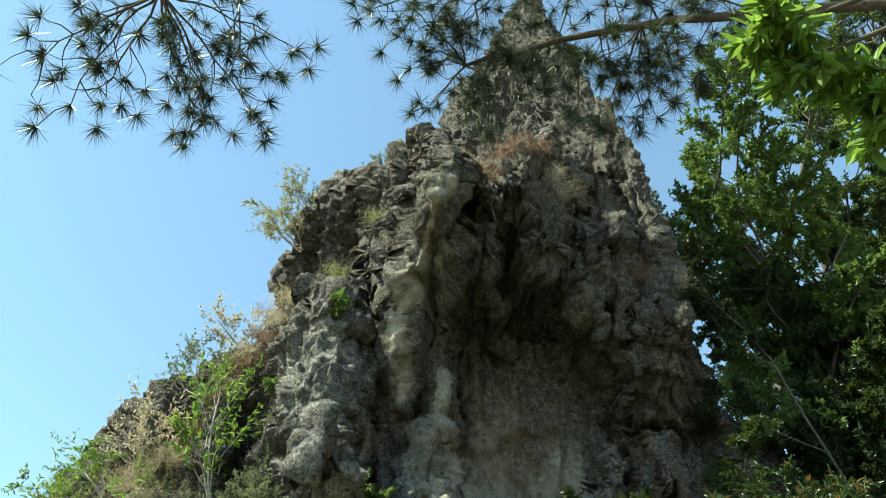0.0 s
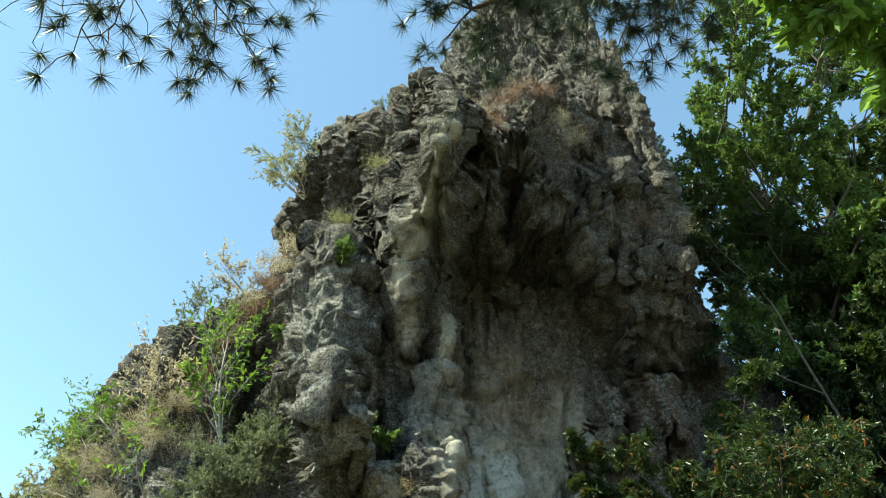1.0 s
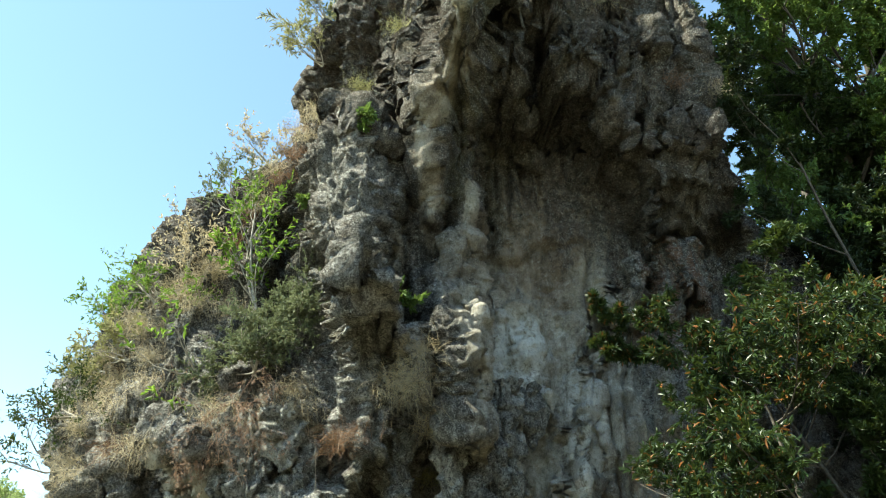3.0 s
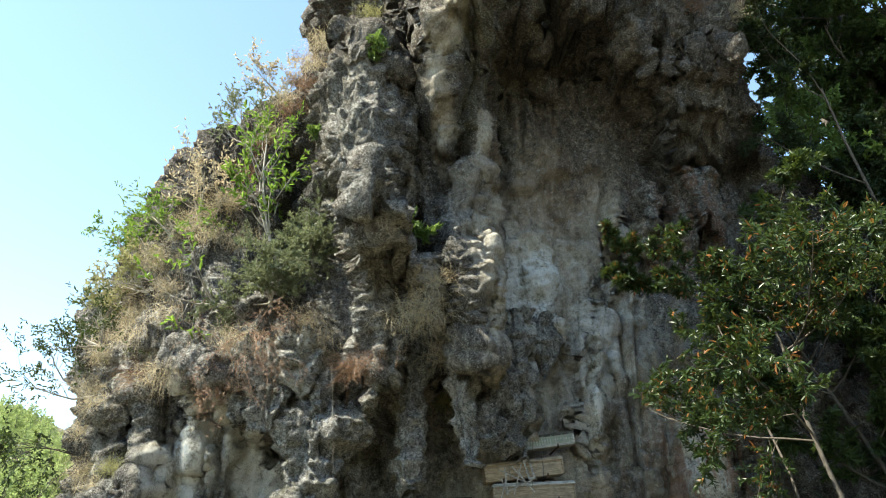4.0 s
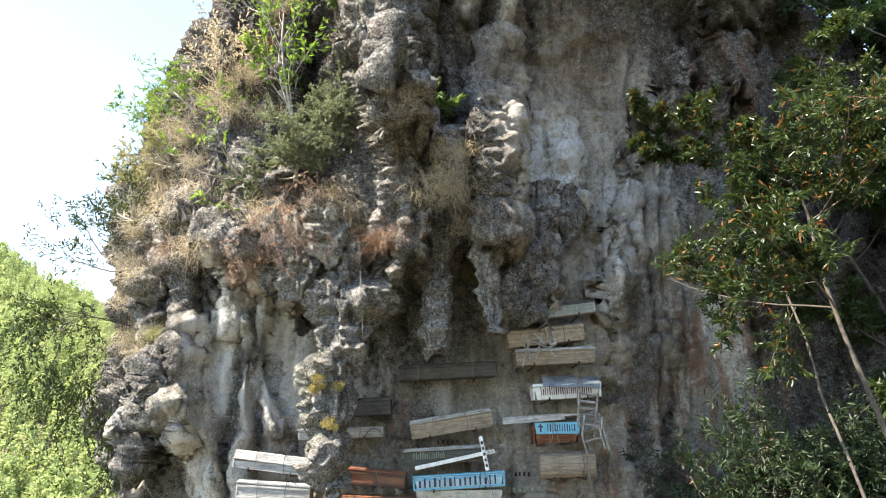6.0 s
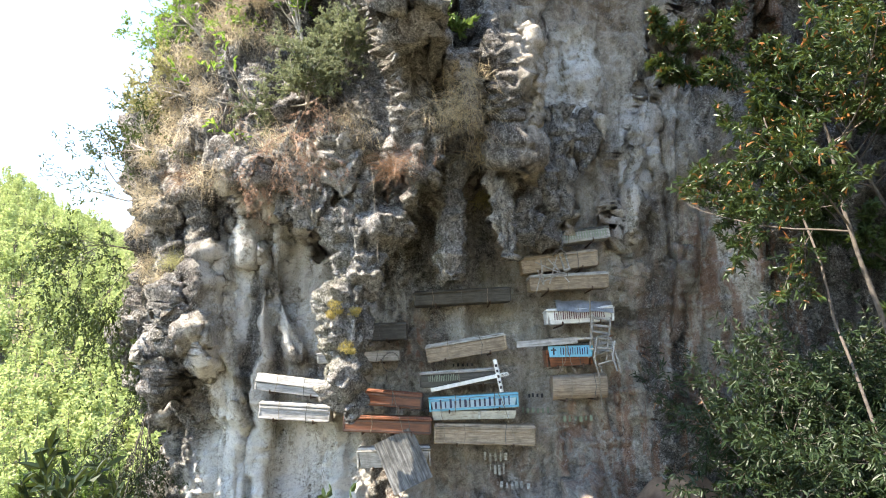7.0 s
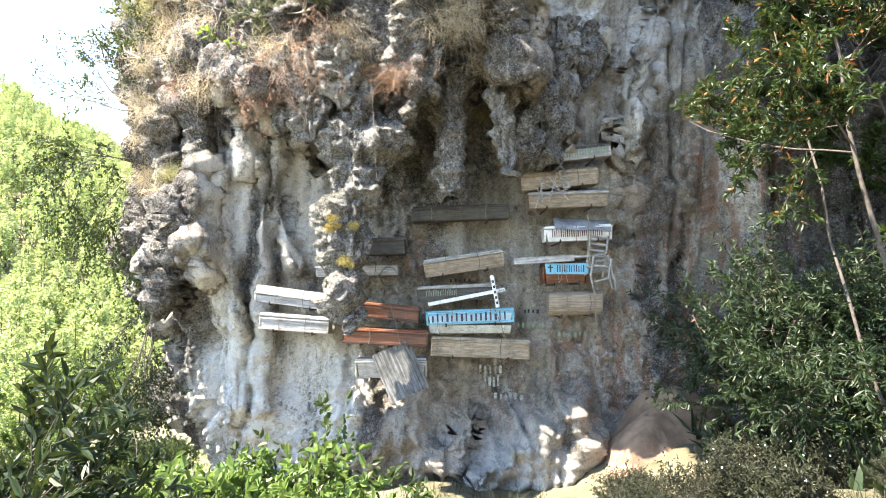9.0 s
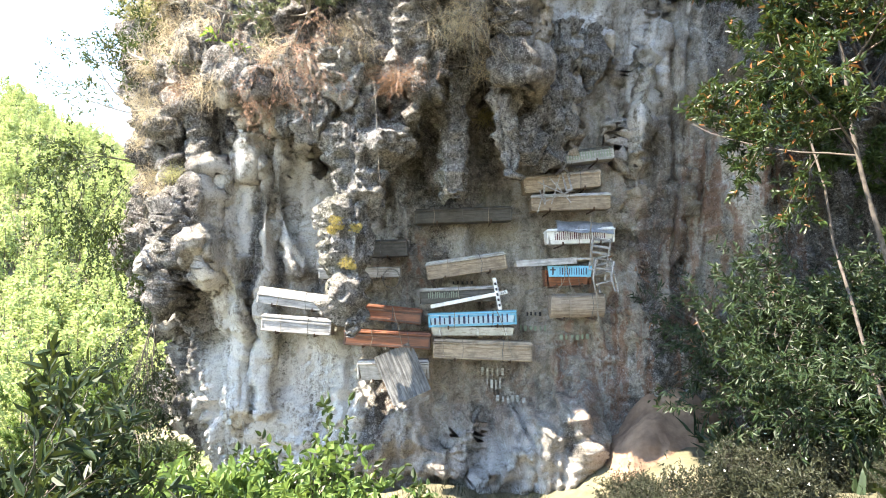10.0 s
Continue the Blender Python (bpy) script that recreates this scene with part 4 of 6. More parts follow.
def crag(at, size, seed, lean=0.0):
    """A jagged block of the same rock that stands on the rim."""
    v, u = np.meshgrid(np.linspace(0, 1, 30), np.linspace(0, 2 * np.pi, 40, endpoint=False), indexing="ij")
    r = (1 - v) ** 0.7
    x, y, z = r * np.cos(u) * size[0] + lean * v, r * np.sin(u) * size[1], v * size[2]
    k = 1 + 0.35 * fractal(x * 2.4 + seed, y * 2.4, z * 1.6, 3, seed, 0.6, True)
    p = np.stack([x * k, y * k, z], -1)
    flat = np.zeros(v.shape)
    # brown here matches the shade painted on the upper wall
    m = {"pale": flat + 0.3, "rust": flat + 0.1, "stain_shade": flat + 0.2, "white": flat + 0.1, "brown": flat + 0.6, "moss": flat + 0.1}
    ob = mesh_object("crag", p, grid_quads(30, 40, True), None, ROCK, True, cliff, m)
    ob.location = at
    return ob


crag(on_face(-0.85, 16.9, -0.7), (0.55, 0.5, 1.5), 351, -0.25)
crag(on_face(-0.2, 16.6, -0.6), (0.6, 0.5, 0.7), 352, 0.1)

# ---- ground: one sheet from the viewer's bank, down to the foot of the wall, out to the wooded hills ----
def ground_height(x, y):
    near = -0.10 * np.clip(y, 0, 40) - 0.9 * smooth(4, 11, y) * (1 - smooth(1.5, 4.5, x))
    bank = np.clip(1.15 * np.clip(x - 7.6 - 0.08 * np.clip(y, -20, 10), 0, 30), 0, 14 + 0.5 * np.clip(y - 10, 0, 60))
    drop = -0.33 * np.clip(-x - 4.5, 0, 40) * smooth(2, 16, y)
    hill = np.clip(80 - 0.45 * (x + 147), 4, 118) * smooth(52, 235, y)
    hill = hill * (1 + 0.07 * fractal(x * 0.02, y * 0.02, 0, 3, 7))
    rough = 0.16 * fractal(x * 0.6, y * 0.6, 0, 3, 17) + 0.5 * fractal(x * 0.06, y * 0.06, 0, 3, 18) * smooth(12, 40, np.hypot(x, y))
    flat = 1 - smooth(0.8, 2.2, np.hypot(x, y))
    return near + bank + drop + hill + rough * (1 - flat)


def spaced(near, far, count):
    t = np.linspace(-1, 1, count)
    return np.sign(t) * (np.abs(t) * near + (far - near) * np.abs(t) ** 5)


gx, gy = np.meshgrid(spaced(28, 900, 260), spaced(28, 900, 260) + 8, indexing="xy")
gz = ground_height(gx, gy)
ground = mesh_object("ground", np.stack([gx, gy, gz], -1), grid_quads(260, 260), None, UNDERGROWTH, True)
tagged(ground, "bare brown earth slope running up to wooded hills", "ground", "", "structure")


def on_ground(x, y):
    return Vector((x, y, float(ground_height(np.array([float(x)]), np.array([float(y)]))[0])))

# ---- coffins hung on the wall ----
def box_bm(x0, x1, y0, y1, z0, z1, bottom=1.0, end_lean=0.0, wob=0.0, seed=0, bev=0.008):
    """A board or box; bottom narrows its foot across, end_lean draws in its foot along."""
    bm = bmesh.new()
    r = random.Random(seed)
    cy = (y0 + y1) / 2
    vs = []
    for z, k, e in ((z0, bottom, end_lean), (z1, 1.0, 0.0)):
        for x, y in ((x0 + e, y0), (x1 - e, y0), (x1 - e, y1), (x0 + e, y1)):
            vs.append(bm.verts.new((x + r.uniform(-wob, wob), cy + (y - cy) * k + r.uniform(-wob, wob), z + r.uniform(-wob, wob))))
    for f in ((3, 2, 1, 0), (4, 5, 6, 7), (0, 1, 5, 4), (1, 2, 6, 5), (2, 3, 7, 6), (3, 0, 4, 7)):
        bm.faces.new([vs[i] for i in f])
    if bev:
        bmesh.ops.bevel(bm, geom=bm.edges[:], offset=bev, segments=1, affect="EDGES")
    return bm


def line_bm(points, radius, sides=6):
    """A rope, wire or bar along points."""
    bm = bmesh.new()
    rings = []
    for i, p in enumerate(points):
        a, b = Vector(points[max(0, i - 1)]), Vector(points[min(len(points) - 1, i + 1)])
        d = (b - a).normalized()
        u = d.orthogonal().normalized()
        v = d.cross(u)
        rings.append([bm.verts.new(Vector(p) + radius * (u * math.cos(k * math.tau / sides) + v * math.sin(k * math.tau / sides))) for k in range(sides)])
    for r0, r1 in zip(rings, rings[1:]):
        best = min(range(sides), key=lambda s: sum((r0[k].co - r1[(k + s) % sides].co).length for k in range(sides)))
        for k in range(sides):
            bm.faces.new((r0[k], r0[(k + 1) % sides], r1[(k + 1 + best) % sides], r1[(k + best) % sides]))
    bm.faces.new(rings[0][::-1])
    bm.faces.new(rings[-1])
    return bm


def letter_bars(ob, x0, x1, z0, z1, y, count, seed, material):
    """Writing that is not spelled out: a row of plain upright bars, raised a hair."""
    count *= 2
    step = (x1 - x0) / count
    r = random.Random(seed)
    for k in range(count):
        a = x0 + step * (k + 0.2)
        b = a + step * r.uniform(0.25, 0.5)
        top = z1 - (z1 - z0) * r.choice((0, 0, 0.12, 0.25))
        part("letter", box_bm(a, b, y - 0.003, y + 0.003, z0, top, bev=0), material, ob)


WALL_Y = 13.55


def coffin(x0, z0, x1, z1, high, label, body, lid_mat, deep=0.46, style="box", turn=0.0, trim=None, seed=0, writing=None, ties=2, y=WALL_Y, pegs=2, lid_h=0.0, narrow=0.82):
    """A plank coffin from the upper left to the upper right corner of its front, with lid, end boards, ties and the pegs that bear it."""
    length = math.hypot(x1 - x0, z1 - z0)
    ob = thing("coffin", ((x0 + x1) / 2, y - deep / 2, (z0 + z1) / 2), label, "coffin", "coffins on the cliff")
    ob.rotation_euler = (0, -math.atan2(z1 - z0, x1 - x0), radians(turn))
    h, d, r = length / 2, deep / 2, random.Random(seed)
    lh = lid_h or high * 0.22
    low = -high
    if style == "log":
        for nm, zc, k, mt in (("body", -high * 0.5, 1.0, body), ("lid", -high * 0.06, 0.97, lid_mat)):
            bm = bmesh.new()
            rings = []
            for i in range(9):
                xx = -h * k + 2 * h * k * i / 8
                rr = high / 2 * (1 + 0.05 * math.sin(i * 1.7 + seed))
                ring = []
                for a in range(20):
                    an = math.tau * a / 20
                    s, c = math.sin(an), math.cos(an)
                    if nm == "lid":
                        ring.append(bm.verts.new((xx, c * d * 0.98, -high * 0.12 + max(0, s) * high * 0.16 - (0.03 if s < 0 else 0))))
                    else:
                        ring.append(bm.verts.new((xx, c * d * (1 + r.uniform(-0.015, 0.015)), -high * 0.15 + (s * high * 0.03 if s > 0 else s * high * 0.85))))
                rings.append(ring)
            for a, b in zip(rings, rings[1:]):
                for k2 in range(20):
                    bm.faces.new((a[k2], b[k2], b[(k2 + 1) % 20], a[(k2 + 1) % 20]))
            bm.faces.new(rings[0])
            bm.faces.new(rings[-1][::-1])
            bmesh.ops.recalc_face_normals(bm, faces=bm.faces[:])
            part(nm, bm, mt, ob)
    else:
        lean = 0.05 if style == "taper" else 0.0
        bot = narrow if style == "taper" else 0.97
        part("body", box_bm(-h + 0.02, h - 0.02, -d + 0.015, d - 0.015, low, -lh, bot, lean, 0.006, seed), body, ob)
        lid = part("lid", box_bm(-h - 0.015, h + 0.015, -d - 0.012, d + 0.012, -lh + 0.004, -lh + 0.035, 1, 0, 0.005, seed + 1), lid_mat, ob)
        part("top_board", box_bm(-h + 0.01, h - 0.01, -d + 0.04, d - 0.04, -lh + 0.036, 0.0, 1.12, -0.01, 0.006, seed + 2), lid_mat, lid)
        for s in (-1, 1):
            part("end_board", box_bm(s * h - 0.018 - s * 0.01, s * h + 0.018 - s * 0.01, -d + 0.004, d - 0.004, low + 0.004, -lh, bot, -s * lean * 0, 0.003, seed + 3 + s), trim or body, ob)
        if trim:
            for zz in (-lh - 0.03, low + 0.03):
                part("moulding", box_bm(-h + 0.02, h - 0.02, -d * (bot if zz < -high / 2 and style == "taper" else 1.0) - 0.006, -d * (bot if zz < -high / 2 and style == "taper" else 1.0) + 0.012, zz - 0.018, zz + 0.018, 1, 0, 0.002, seed + 5, 0.004), trim, ob)
    if writing:
        ink, a, b, c, e, count = writing
        panel_y = -d - 0.012
        letter_bars(ob, -h + length * a, -h + length * b, low + high * c, low + high * e, panel_y, count, seed, ink)
    for k in range(ties):
        xx = -h + length * ((k + 0.7) / (ties + 0.4)) + r.uniform(-0.05, 0.05)
        e = 0.022
        loop = [(xx, d + e, 0.01), (xx + r.uniform(-.02, .02), -d - e, 0.012), (xx + r.uniform(-.03, .03), -d - e, low * 0.5), (xx + r.uniform(-.03, .03), -d * 0.9 - e, low - e), (xx, d, low - e)]
        part("tie", line_bm(loop, 0.006), WIRE if k % 2 else ROPE, ob)
    for k in range(pegs):
        xx = -h + length * (0.22 + 0.56 * k / max(1, pegs - 1))
        part("peg", line_bm([(xx, d + 0.6, low - 0.03), (xx, -d - 0.03, low - 0.026), (xx, -d - 0.05, low + 0.03)], 0.016), IRON, ob)
    return ob


coffin(1.65, 4.08, 3.17, 4.26, 0.24, "mossy grey plank coffin with faded green lettering, under the dripstone", WOOD_GREY, WOOD_DARK, seed=1, writing=(GREEN_INK, 0.04, 0.97, 0.2, 0.85, 14), ties=1)
coffin(1.48, 3.67, 2.92, 3.81, 0.32, "weathered tan plank coffin with a chair tied to it", WOOD_TAN, WOOD_TAN, seed=2, ties=2)
coffin(1.63, 3.33, 3.11, 3.38, 0.31, "weathered tan plank coffin roped to the wall", WOOD_TAN, WOOD_GREY, seed=3, ties=1)
coffin(1.92, 2.68, 3.18, 2.73, 0.29, "white painted coffin with maroon lettering under a zinc sheet", WHITE, WHITE, style="taper", narrow=0.7, seed=4, writing=(MAROON, 0.1, 0.86, 0.25, 0.8, 12), ties=1)
coffin(1.88, 2.0, 2.72, 2.04, 0.40, "short brown coffin with a sky-blue lettered front under a plank", WOOD_RED, WOOD_DARK, style="taper", narrow=0.7, seed=5, ties=2)
coffin(1.98, 1.44, 2.99, 1.47, 0.44, "split log coffin bound with rope", WOOD_LOG, WOOD_LOG, style="log", seed=6, ties=2)
coffin(-0.56, 3.07, 1.27, 3.14, 0.28, "black weathered plank coffin under the overhang", WOOD_DARK, WOOD_DARK, seed=7, ties=3, y=13.7)
coffin(-0.36, 2.05, 1.12, 2.27, 0.33, "tilted tan plank coffin roped at both ends", WOOD_TAN, WOOD_GREY, seed=8, ties=2)
coffin(-0.46, 1.56, 1.0, 1.62, 0.29, "old grey coffin with faint chalk lettering", WOOD_DARK, WOOD_GREY, seed=9, writing=(GREEN_INK, 0.1, 0.5, 0.35, 0.75, 9), ties=1)
coffin(-0.3, 1.1, 1.33, 1.16, 0.27, "pale blue coffin with large navy lettering", BLUE, SKYBLUE, style="taper", seed=10, trim=SKYBLUE, writing=(NAVY, 0.05, 0.93, 0.22, 0.8, 8), ties=2, lid_h=0.04)
coffin(-0.2, 0.63, 1.63, 0.56, 0.36, "bare tan coffin with framed side panels", WOOD_TAN, WOOD_TAN, seed=11, trim=WOOD_TAN, ties=2)
coffin(-3.45, 1.60, -2.12, 1.42, 0.30, "silver-grey coffin with a heavy worn lid", WOOD_SILVER, WOOD_SILVER, seed=12, ties=2, y=13.5, lid_h=0.16)
coffin(-3.38, 1.10, -2.1, 1.0, 0.32, "silver-grey coffin with framed side panels", WOOD_SILVER, WOOD_SILVER, seed=13, trim=WOOD_SILVER, ties=2, y=13.5)
coffin(-2.2, 1.36, -0.42, 1.18, 0.29, "red-brown varnished coffin with dark ends", WOOD_RED, WOOD_RED, seed=14, trim=WOOD_BLACK, ties=2, y=13.5)
coffin(-1.85, 0.82, -0.26, 0.74, 0.30, "red-brown varnished coffin hung with wire", WOOD_RED, WOOD_RED, seed=15, trim=WOOD_BLACK, ties=2, y=13.5)
coffin(-2.38, 2.46, -0.72, 2.5, 0.32, "dark weathered coffin behind the hanging stone", WOOD_DARK, WOOD_DARK, seed=16, ties=2, y=13.7)
coffin(-2.38, 1.95, -0.85, 1.98, 0.2, "grey weathered coffin behind the hanging stone", WOOD_GREY, WOOD_GREY, seed=17, ties=2, y=13.7)
coffin(-1.62, 0.22, -0.3, 0.24, 0.36, "broken grey coffin under a fallen zinc sheet", WOOD_GREY, WOOD_GREY, style="taper", narrow=0.6, seed=18, ties=1)


def sheet_bm(w, dpt, rows, wave, thick=0.004, bend=0.0, seed=0):
    """A thin metal sheet, bent and slightly buckled; wave gives its corrugation."""
    n = 28
    bm = bmesh.new()
    grid = []
    for side in (0, thick):
        rowsv = []
        for j in range(rows + 1):
            v = j / rows
            rowsv.append([bm.verts.new((w * (i / n - 0.5), dpt * (v - 0.5), side + wave * math.sin(i / n * math.tau * 9) + bend * (v - 0.5) ** 2 + 0.012 * math.sin(3 * v + i * 0.4 + seed))) for i in range(n + 1)])
        grid.append(rowsv)
    for s, g in enumerate(grid):
        for j in range(rows):
            for i in range(n):
                f = (g[j][i], g[j][i + 1], g[j + 1][i + 1], g[j + 1][i])
                bm.faces.new(f if s else f[::-1])
    lo, hi = grid
    edge = [(0, i) for i in range(n + 1)] + [(j, n) for j in range(1, rows + 1)] + [(rows, i) for i in range(n - 1, -1, -1)] + [(j, 0) for j in range(rows - 1, 0, -1)]
    for (a, b), (c, d) in zip(edge, edge[1:] + edge[:1]):
        bm.faces.new((lo[a][b], lo[c][d], hi[c][d], hi[a][b]))
    return bm


# zinc sheet over the white coffin
z1 = thing("zinc_sheet", (2.64, 13.22, 2.80), "grey zinc sheet bent over a white coffin", "metal sheet")
part("sheet", sheet_bm(1.06, 0.5, 6, 0.0, bend=-0.35), TIN, z1)
z1.rotation_euler = (radians(28), radians(2), 0)
# fallen corrugated sheet over the broken coffin
z2 = thing("corrugated_sheet", (-0.78, 13.03, 0.0), "weathered corrugated sheet hanging off a broken coffin", "metal sheet")
part("sheet", sheet_bm(0.75, 0.95, 8, 0.006, bend=0.1, seed=2), OLD_TIN, z2)
z2.rotation_euler = (radians(82), radians(-24), 0)
# plank roof and blue front of the short coffin
pl = thing("roof_plank", (2.05, 13.25, 2.06), "dark weathered plank laid over a short coffin", "plank")
part("board", box_bm(-0.72, 0.72, -0.25, 0.2, -0.02, 0.02, 1, 0, 0.012, 31), WOOD_GREY, pl)
part("board", box_bm(-0.72, 0.4, -0.27, -0.24, -0.10, 0.02, 1, 0, 0.012, 32), WOOD_GREY, pl)
pl.rotation_euler = (radians(-8), radians(-3), 0)
bf = thing("name_board", (2.33, 13.07, 1.89), "sky-blue board with dark lettering and a cross", "sign")
part("board", box_bm(-0.42, 0.42, -0.012, 0.012, -0.11, 0.1, 1, 0.03, 0.002, 33), SKYBLUE, bf)
letter_bars(bf, -0.2, 0.33, -0.065, 0.065, -0.014, 6, 34, NAVY)
part("cross_upright", box_bm(-0.33, -0.30, -0.017, -0.011, -0.07, 0.07, bev=0), INK, bf)
part("cross_bar", box_bm(-0.365, -0.265, -0.0185, -0.0165, 0.01, 0.035, bev=0), INK, bf)
# lower trough of the pale blue coffin
tr = thing("coffin_trough", (0.52, 13.36, 0.77), "cream painted lower half of a coffin", "coffin", "coffins on the cliff")
part("trough", box_bm(-0.78, 0.78, -0.2, 0.2, -0.09, 0.07, 0.7, 0.03, 0.004, 35), CREAM, tr)
for k in (-0.6, 0.1, 0.62):
    part("batten", box_bm(k - 0.025, k + 0.025, -0.205, -0.19, -0.085, 0.07, 1, 0, 0.002, 36), CREAM, tr)

# wooden cross leaning on the grey coffin
cr = thing("wooden_cross", (0.72, 13.0, 1.42), "white painted wooden cross with small dark lettering, tied aslant", "cross")
part("upright", box_bm(-1.0, 0.45, -0.014, 0.014, -0.035, 0.035, 1, 0, 0.003, 41), WHITE, cr)
arm = part("arm", box_bm(0.22, 0.29, -0.04, -0.016, -0.3, 0.3, 1, 0, 0.003, 42), WHITE, cr)
letter_bars(cr, 0.32, 0.43, -0.02, 0.02, -0.016, 5, 43, INK)
for k in range(5):
    part("letter", box_bm(0.235, 0.275, -0.044, -0.038, -0.24 + k * 0.1, -0.19 + k * 0.1, bev=0), INK, cr)
cr.rotation_euler = (0, radians(-11), 0)


def chair(at, turn, tilt, lean, seed, broken=False, label="weathered wooden chair tied to the coffins"):
    """Small slatted chair for the dead, strapped to the wall."""
    ob = thing("chair", at, label, "chair", "chairs among the coffins")
    w, dp, h, sh = 0.34, 0.32, 0.8, 0.38
    for x in (-w / 2, w / 2):
        part("back_post", box_bm(x - 0.018, x + 0.018, dp / 2 - 0.018, dp / 2 + 0.018, 0, h, 1, 0, 0.004, seed), WOOD_GREY, ob)
        if not (broken and x > 0):
            part("front_leg", box_bm(x - 0.018, x + 0.018, -dp / 2 - 0.018, -dp / 2 + 0.018, 0, sh, 1, 0, 0.004, seed + 1), WOOD_GREY, ob)
        part("side_rail", box_bm(x - 0.012, x + 0.012, -dp / 2 + 0.02, dp / 2 - 0.02, 0.16, 0.19, 1, 0, 0.003, seed + 2), WOOD_GREY, ob)
    for k in range(4):
        yy = -dp / 2 + 0.04 + k * 0.08
        part("seat_slat", box_bm(-w / 2, w / 2, yy - 0.03, yy + 0.03, sh, sh + 0.016, 1, 0, 0.004, seed + 3 + k), WOOD_GREY, ob)
    for zz in (0.5, 0.62, 0.75):
        part("back_slat", box_bm(-w / 2 + 0.02, w / 2 - 0.02, dp / 2 - 0.01, dp / 2 + 0.01, zz - 0.022, zz + 0.022, 1, 0, 0.004, seed + 9), WOOD_GREY, ob)
    part("front_rail", box_bm(-w / 2 + 0.02, w / 2 - 0.02, -dp / 2 - 0.01, -dp / 2 + 0.01, 0.2, 0.23, 1, 0, 0.003, seed + 8), WOOD_GREY, ob)
    ob.rotation_euler = (radians(tilt), radians(lean), radians(turn))
    return ob


chair((2.85, 12.95, 1.72), 8, 4, 8, 51)
chair((3.05, 13.1, 1.45), -25, -6, -14, 61)
# broken chair pieces dangling on the tan coffins
bits = thing("chair_wreck", (2.05, 13.05, 3.35), "broken chair slats dangling from a cord", "chair wreck")
brng = random.Random(5)
for k in range(8):
    a = brng.uniform(-70, 70)
    x, z = brng.uniform(-0.3, 0.15), brng.uniform(-0.12, 0.12)
    s, c = math.sin(radians(a)), math.cos(radians(a))
    ln = brng.uniform(0.14, 0.3)
    part("slat", line_bm([(x - s * ln, brng.uniform(-.05, .02), z - c * ln), (x + s * ln, brng.uniform(-.05, .02), z + c * ln)], 0.014, 4), WOOD_GREY, bits)
frame_bit = thing("chair_wreck", (2.28, 13.02, 3.6), "pale slatted remains of a chair hung on a coffin", "chair wreck")
for x in (-0.05, 0.05):
    part("post", box_bm(x - 0.016, x + 0.016, -0.014, 0.014, -0.22, 0.14, 1, 0, 0.004, 71), WOOD_SILVER, frame_bit)
for zz in (-0.2, 0.12):
    part("rung", box_bm(-0.05, 0.05, -0.01, 0.01, zz - 0.02, zz + 0.02, 1, 0, 0.003, 72), WOOD_SILVER, frame_bit)
frame_bit.rotation_euler = (0, radians(-14), 0)

# cords that hold and hang between the coffins
def cord(points, label, radius=0.007, material=ROPE):
    p0 = Vector(points[0])
    ob = thing("cord", p0, label, "cord", "cords on the wall")
    fine = []
    crng = random.Random(len(points) + int(abs(p0.x) * 100))
    for a, b in zip(points, points[1:]):
        for k in range(5):
            fine.append(Vector(a).lerp(Vector(b), k / 5) - p0 + Vector((crng.uniform(-.012, .012), crng.uniform(-.01, .01), 0)))
    fine.append(Vector(points[-1]) - p0)
    part("strand", line_bm(fine, radius, 5), material, ob)
    return ob


cord([(-0.98, 13.02, 1.25), (-0.85, 13.0, 0.85), (-0.78, 13.02, 0.5)], "thin pale cord hanging over red coffins")
cord([(2.25, 13.02, 2.1), (2.2, 13.0, 1.7), (2.05, 13.02, 1.45)], "cord tied round the short coffin")
cord([(2.25, 13.02, 2.1), (2.3, 13.0, 1.7), (2.4, 13.02, 1.45)], "cord tied round the short coffin")
cord([(2.72, 12.98, 2.9), (2.7, 12.96, 2.3), (2.82, 13.0, 1.4), (2.85, 13.05, 0.9)], "long rope hanging beside the coffins", 0.012)
cord([(-0.1, 13.0, 0.95), (-0.05, 12.98, 0.65), (0.0, 13.0, 0.3)], "cord tied round two coffins")
cord([(0.95, 13.0, 1.2), (1.1, 12.98, 0.8), (1.25, 13.0, 0.3)], "cord tied round two coffins")
cord([(-2.05, 12.95, 5.2), (-1.98, 12.9, 4.0), (-1.95, 12.95, 2.9)], "thin root hanging from the dripstone", 0.006)
cord([(-1.2, 11.7, 5.1), (-1.15, 11.72, 4.3), (-1.1, 11.75, 3.4)], "thin root hanging from the dripstone", 0.006)
ring = thing("wire_coil", (-1.0, 13.15, 1.75), "loop of thin wire hung on the wall", "wire coil")
for k in range(3):
    part("loop", line_bm([((0.15 + 0.01 * k) * math.cos(a * 0.3), 0.01 * k, (0.17 + 0.008 * k) * math.sin(a * 0.3)) for a in range(22)], 0.004, 4), WIRE, ring)

# paint marks on the bare wall, flat on the rock
def wall_marks(x, z, w, h, count, material, label, seed):
    ob = thing("wall_writing", (x, on_face(x, z).y - 0.02, z), label, "graffiti", "graffiti on the wall")
    r = random.Random(seed)
    for k in range(count):
        px = -w / 2 + w * (k + 0.5) / count
        wy = on_face(x + px, z).y - 0.012 - ob.location.y
        bw = w / count * r.uniform(0.14, 0.3)
        part("stroke", box_bm(px - bw, px + bw, wy - 0.004, wy + 0.03, -h / 2 + r.uniform(0, h * 0.2), h / 2 - r.uniform(0, h * 0.2), bev=0), material, ob)


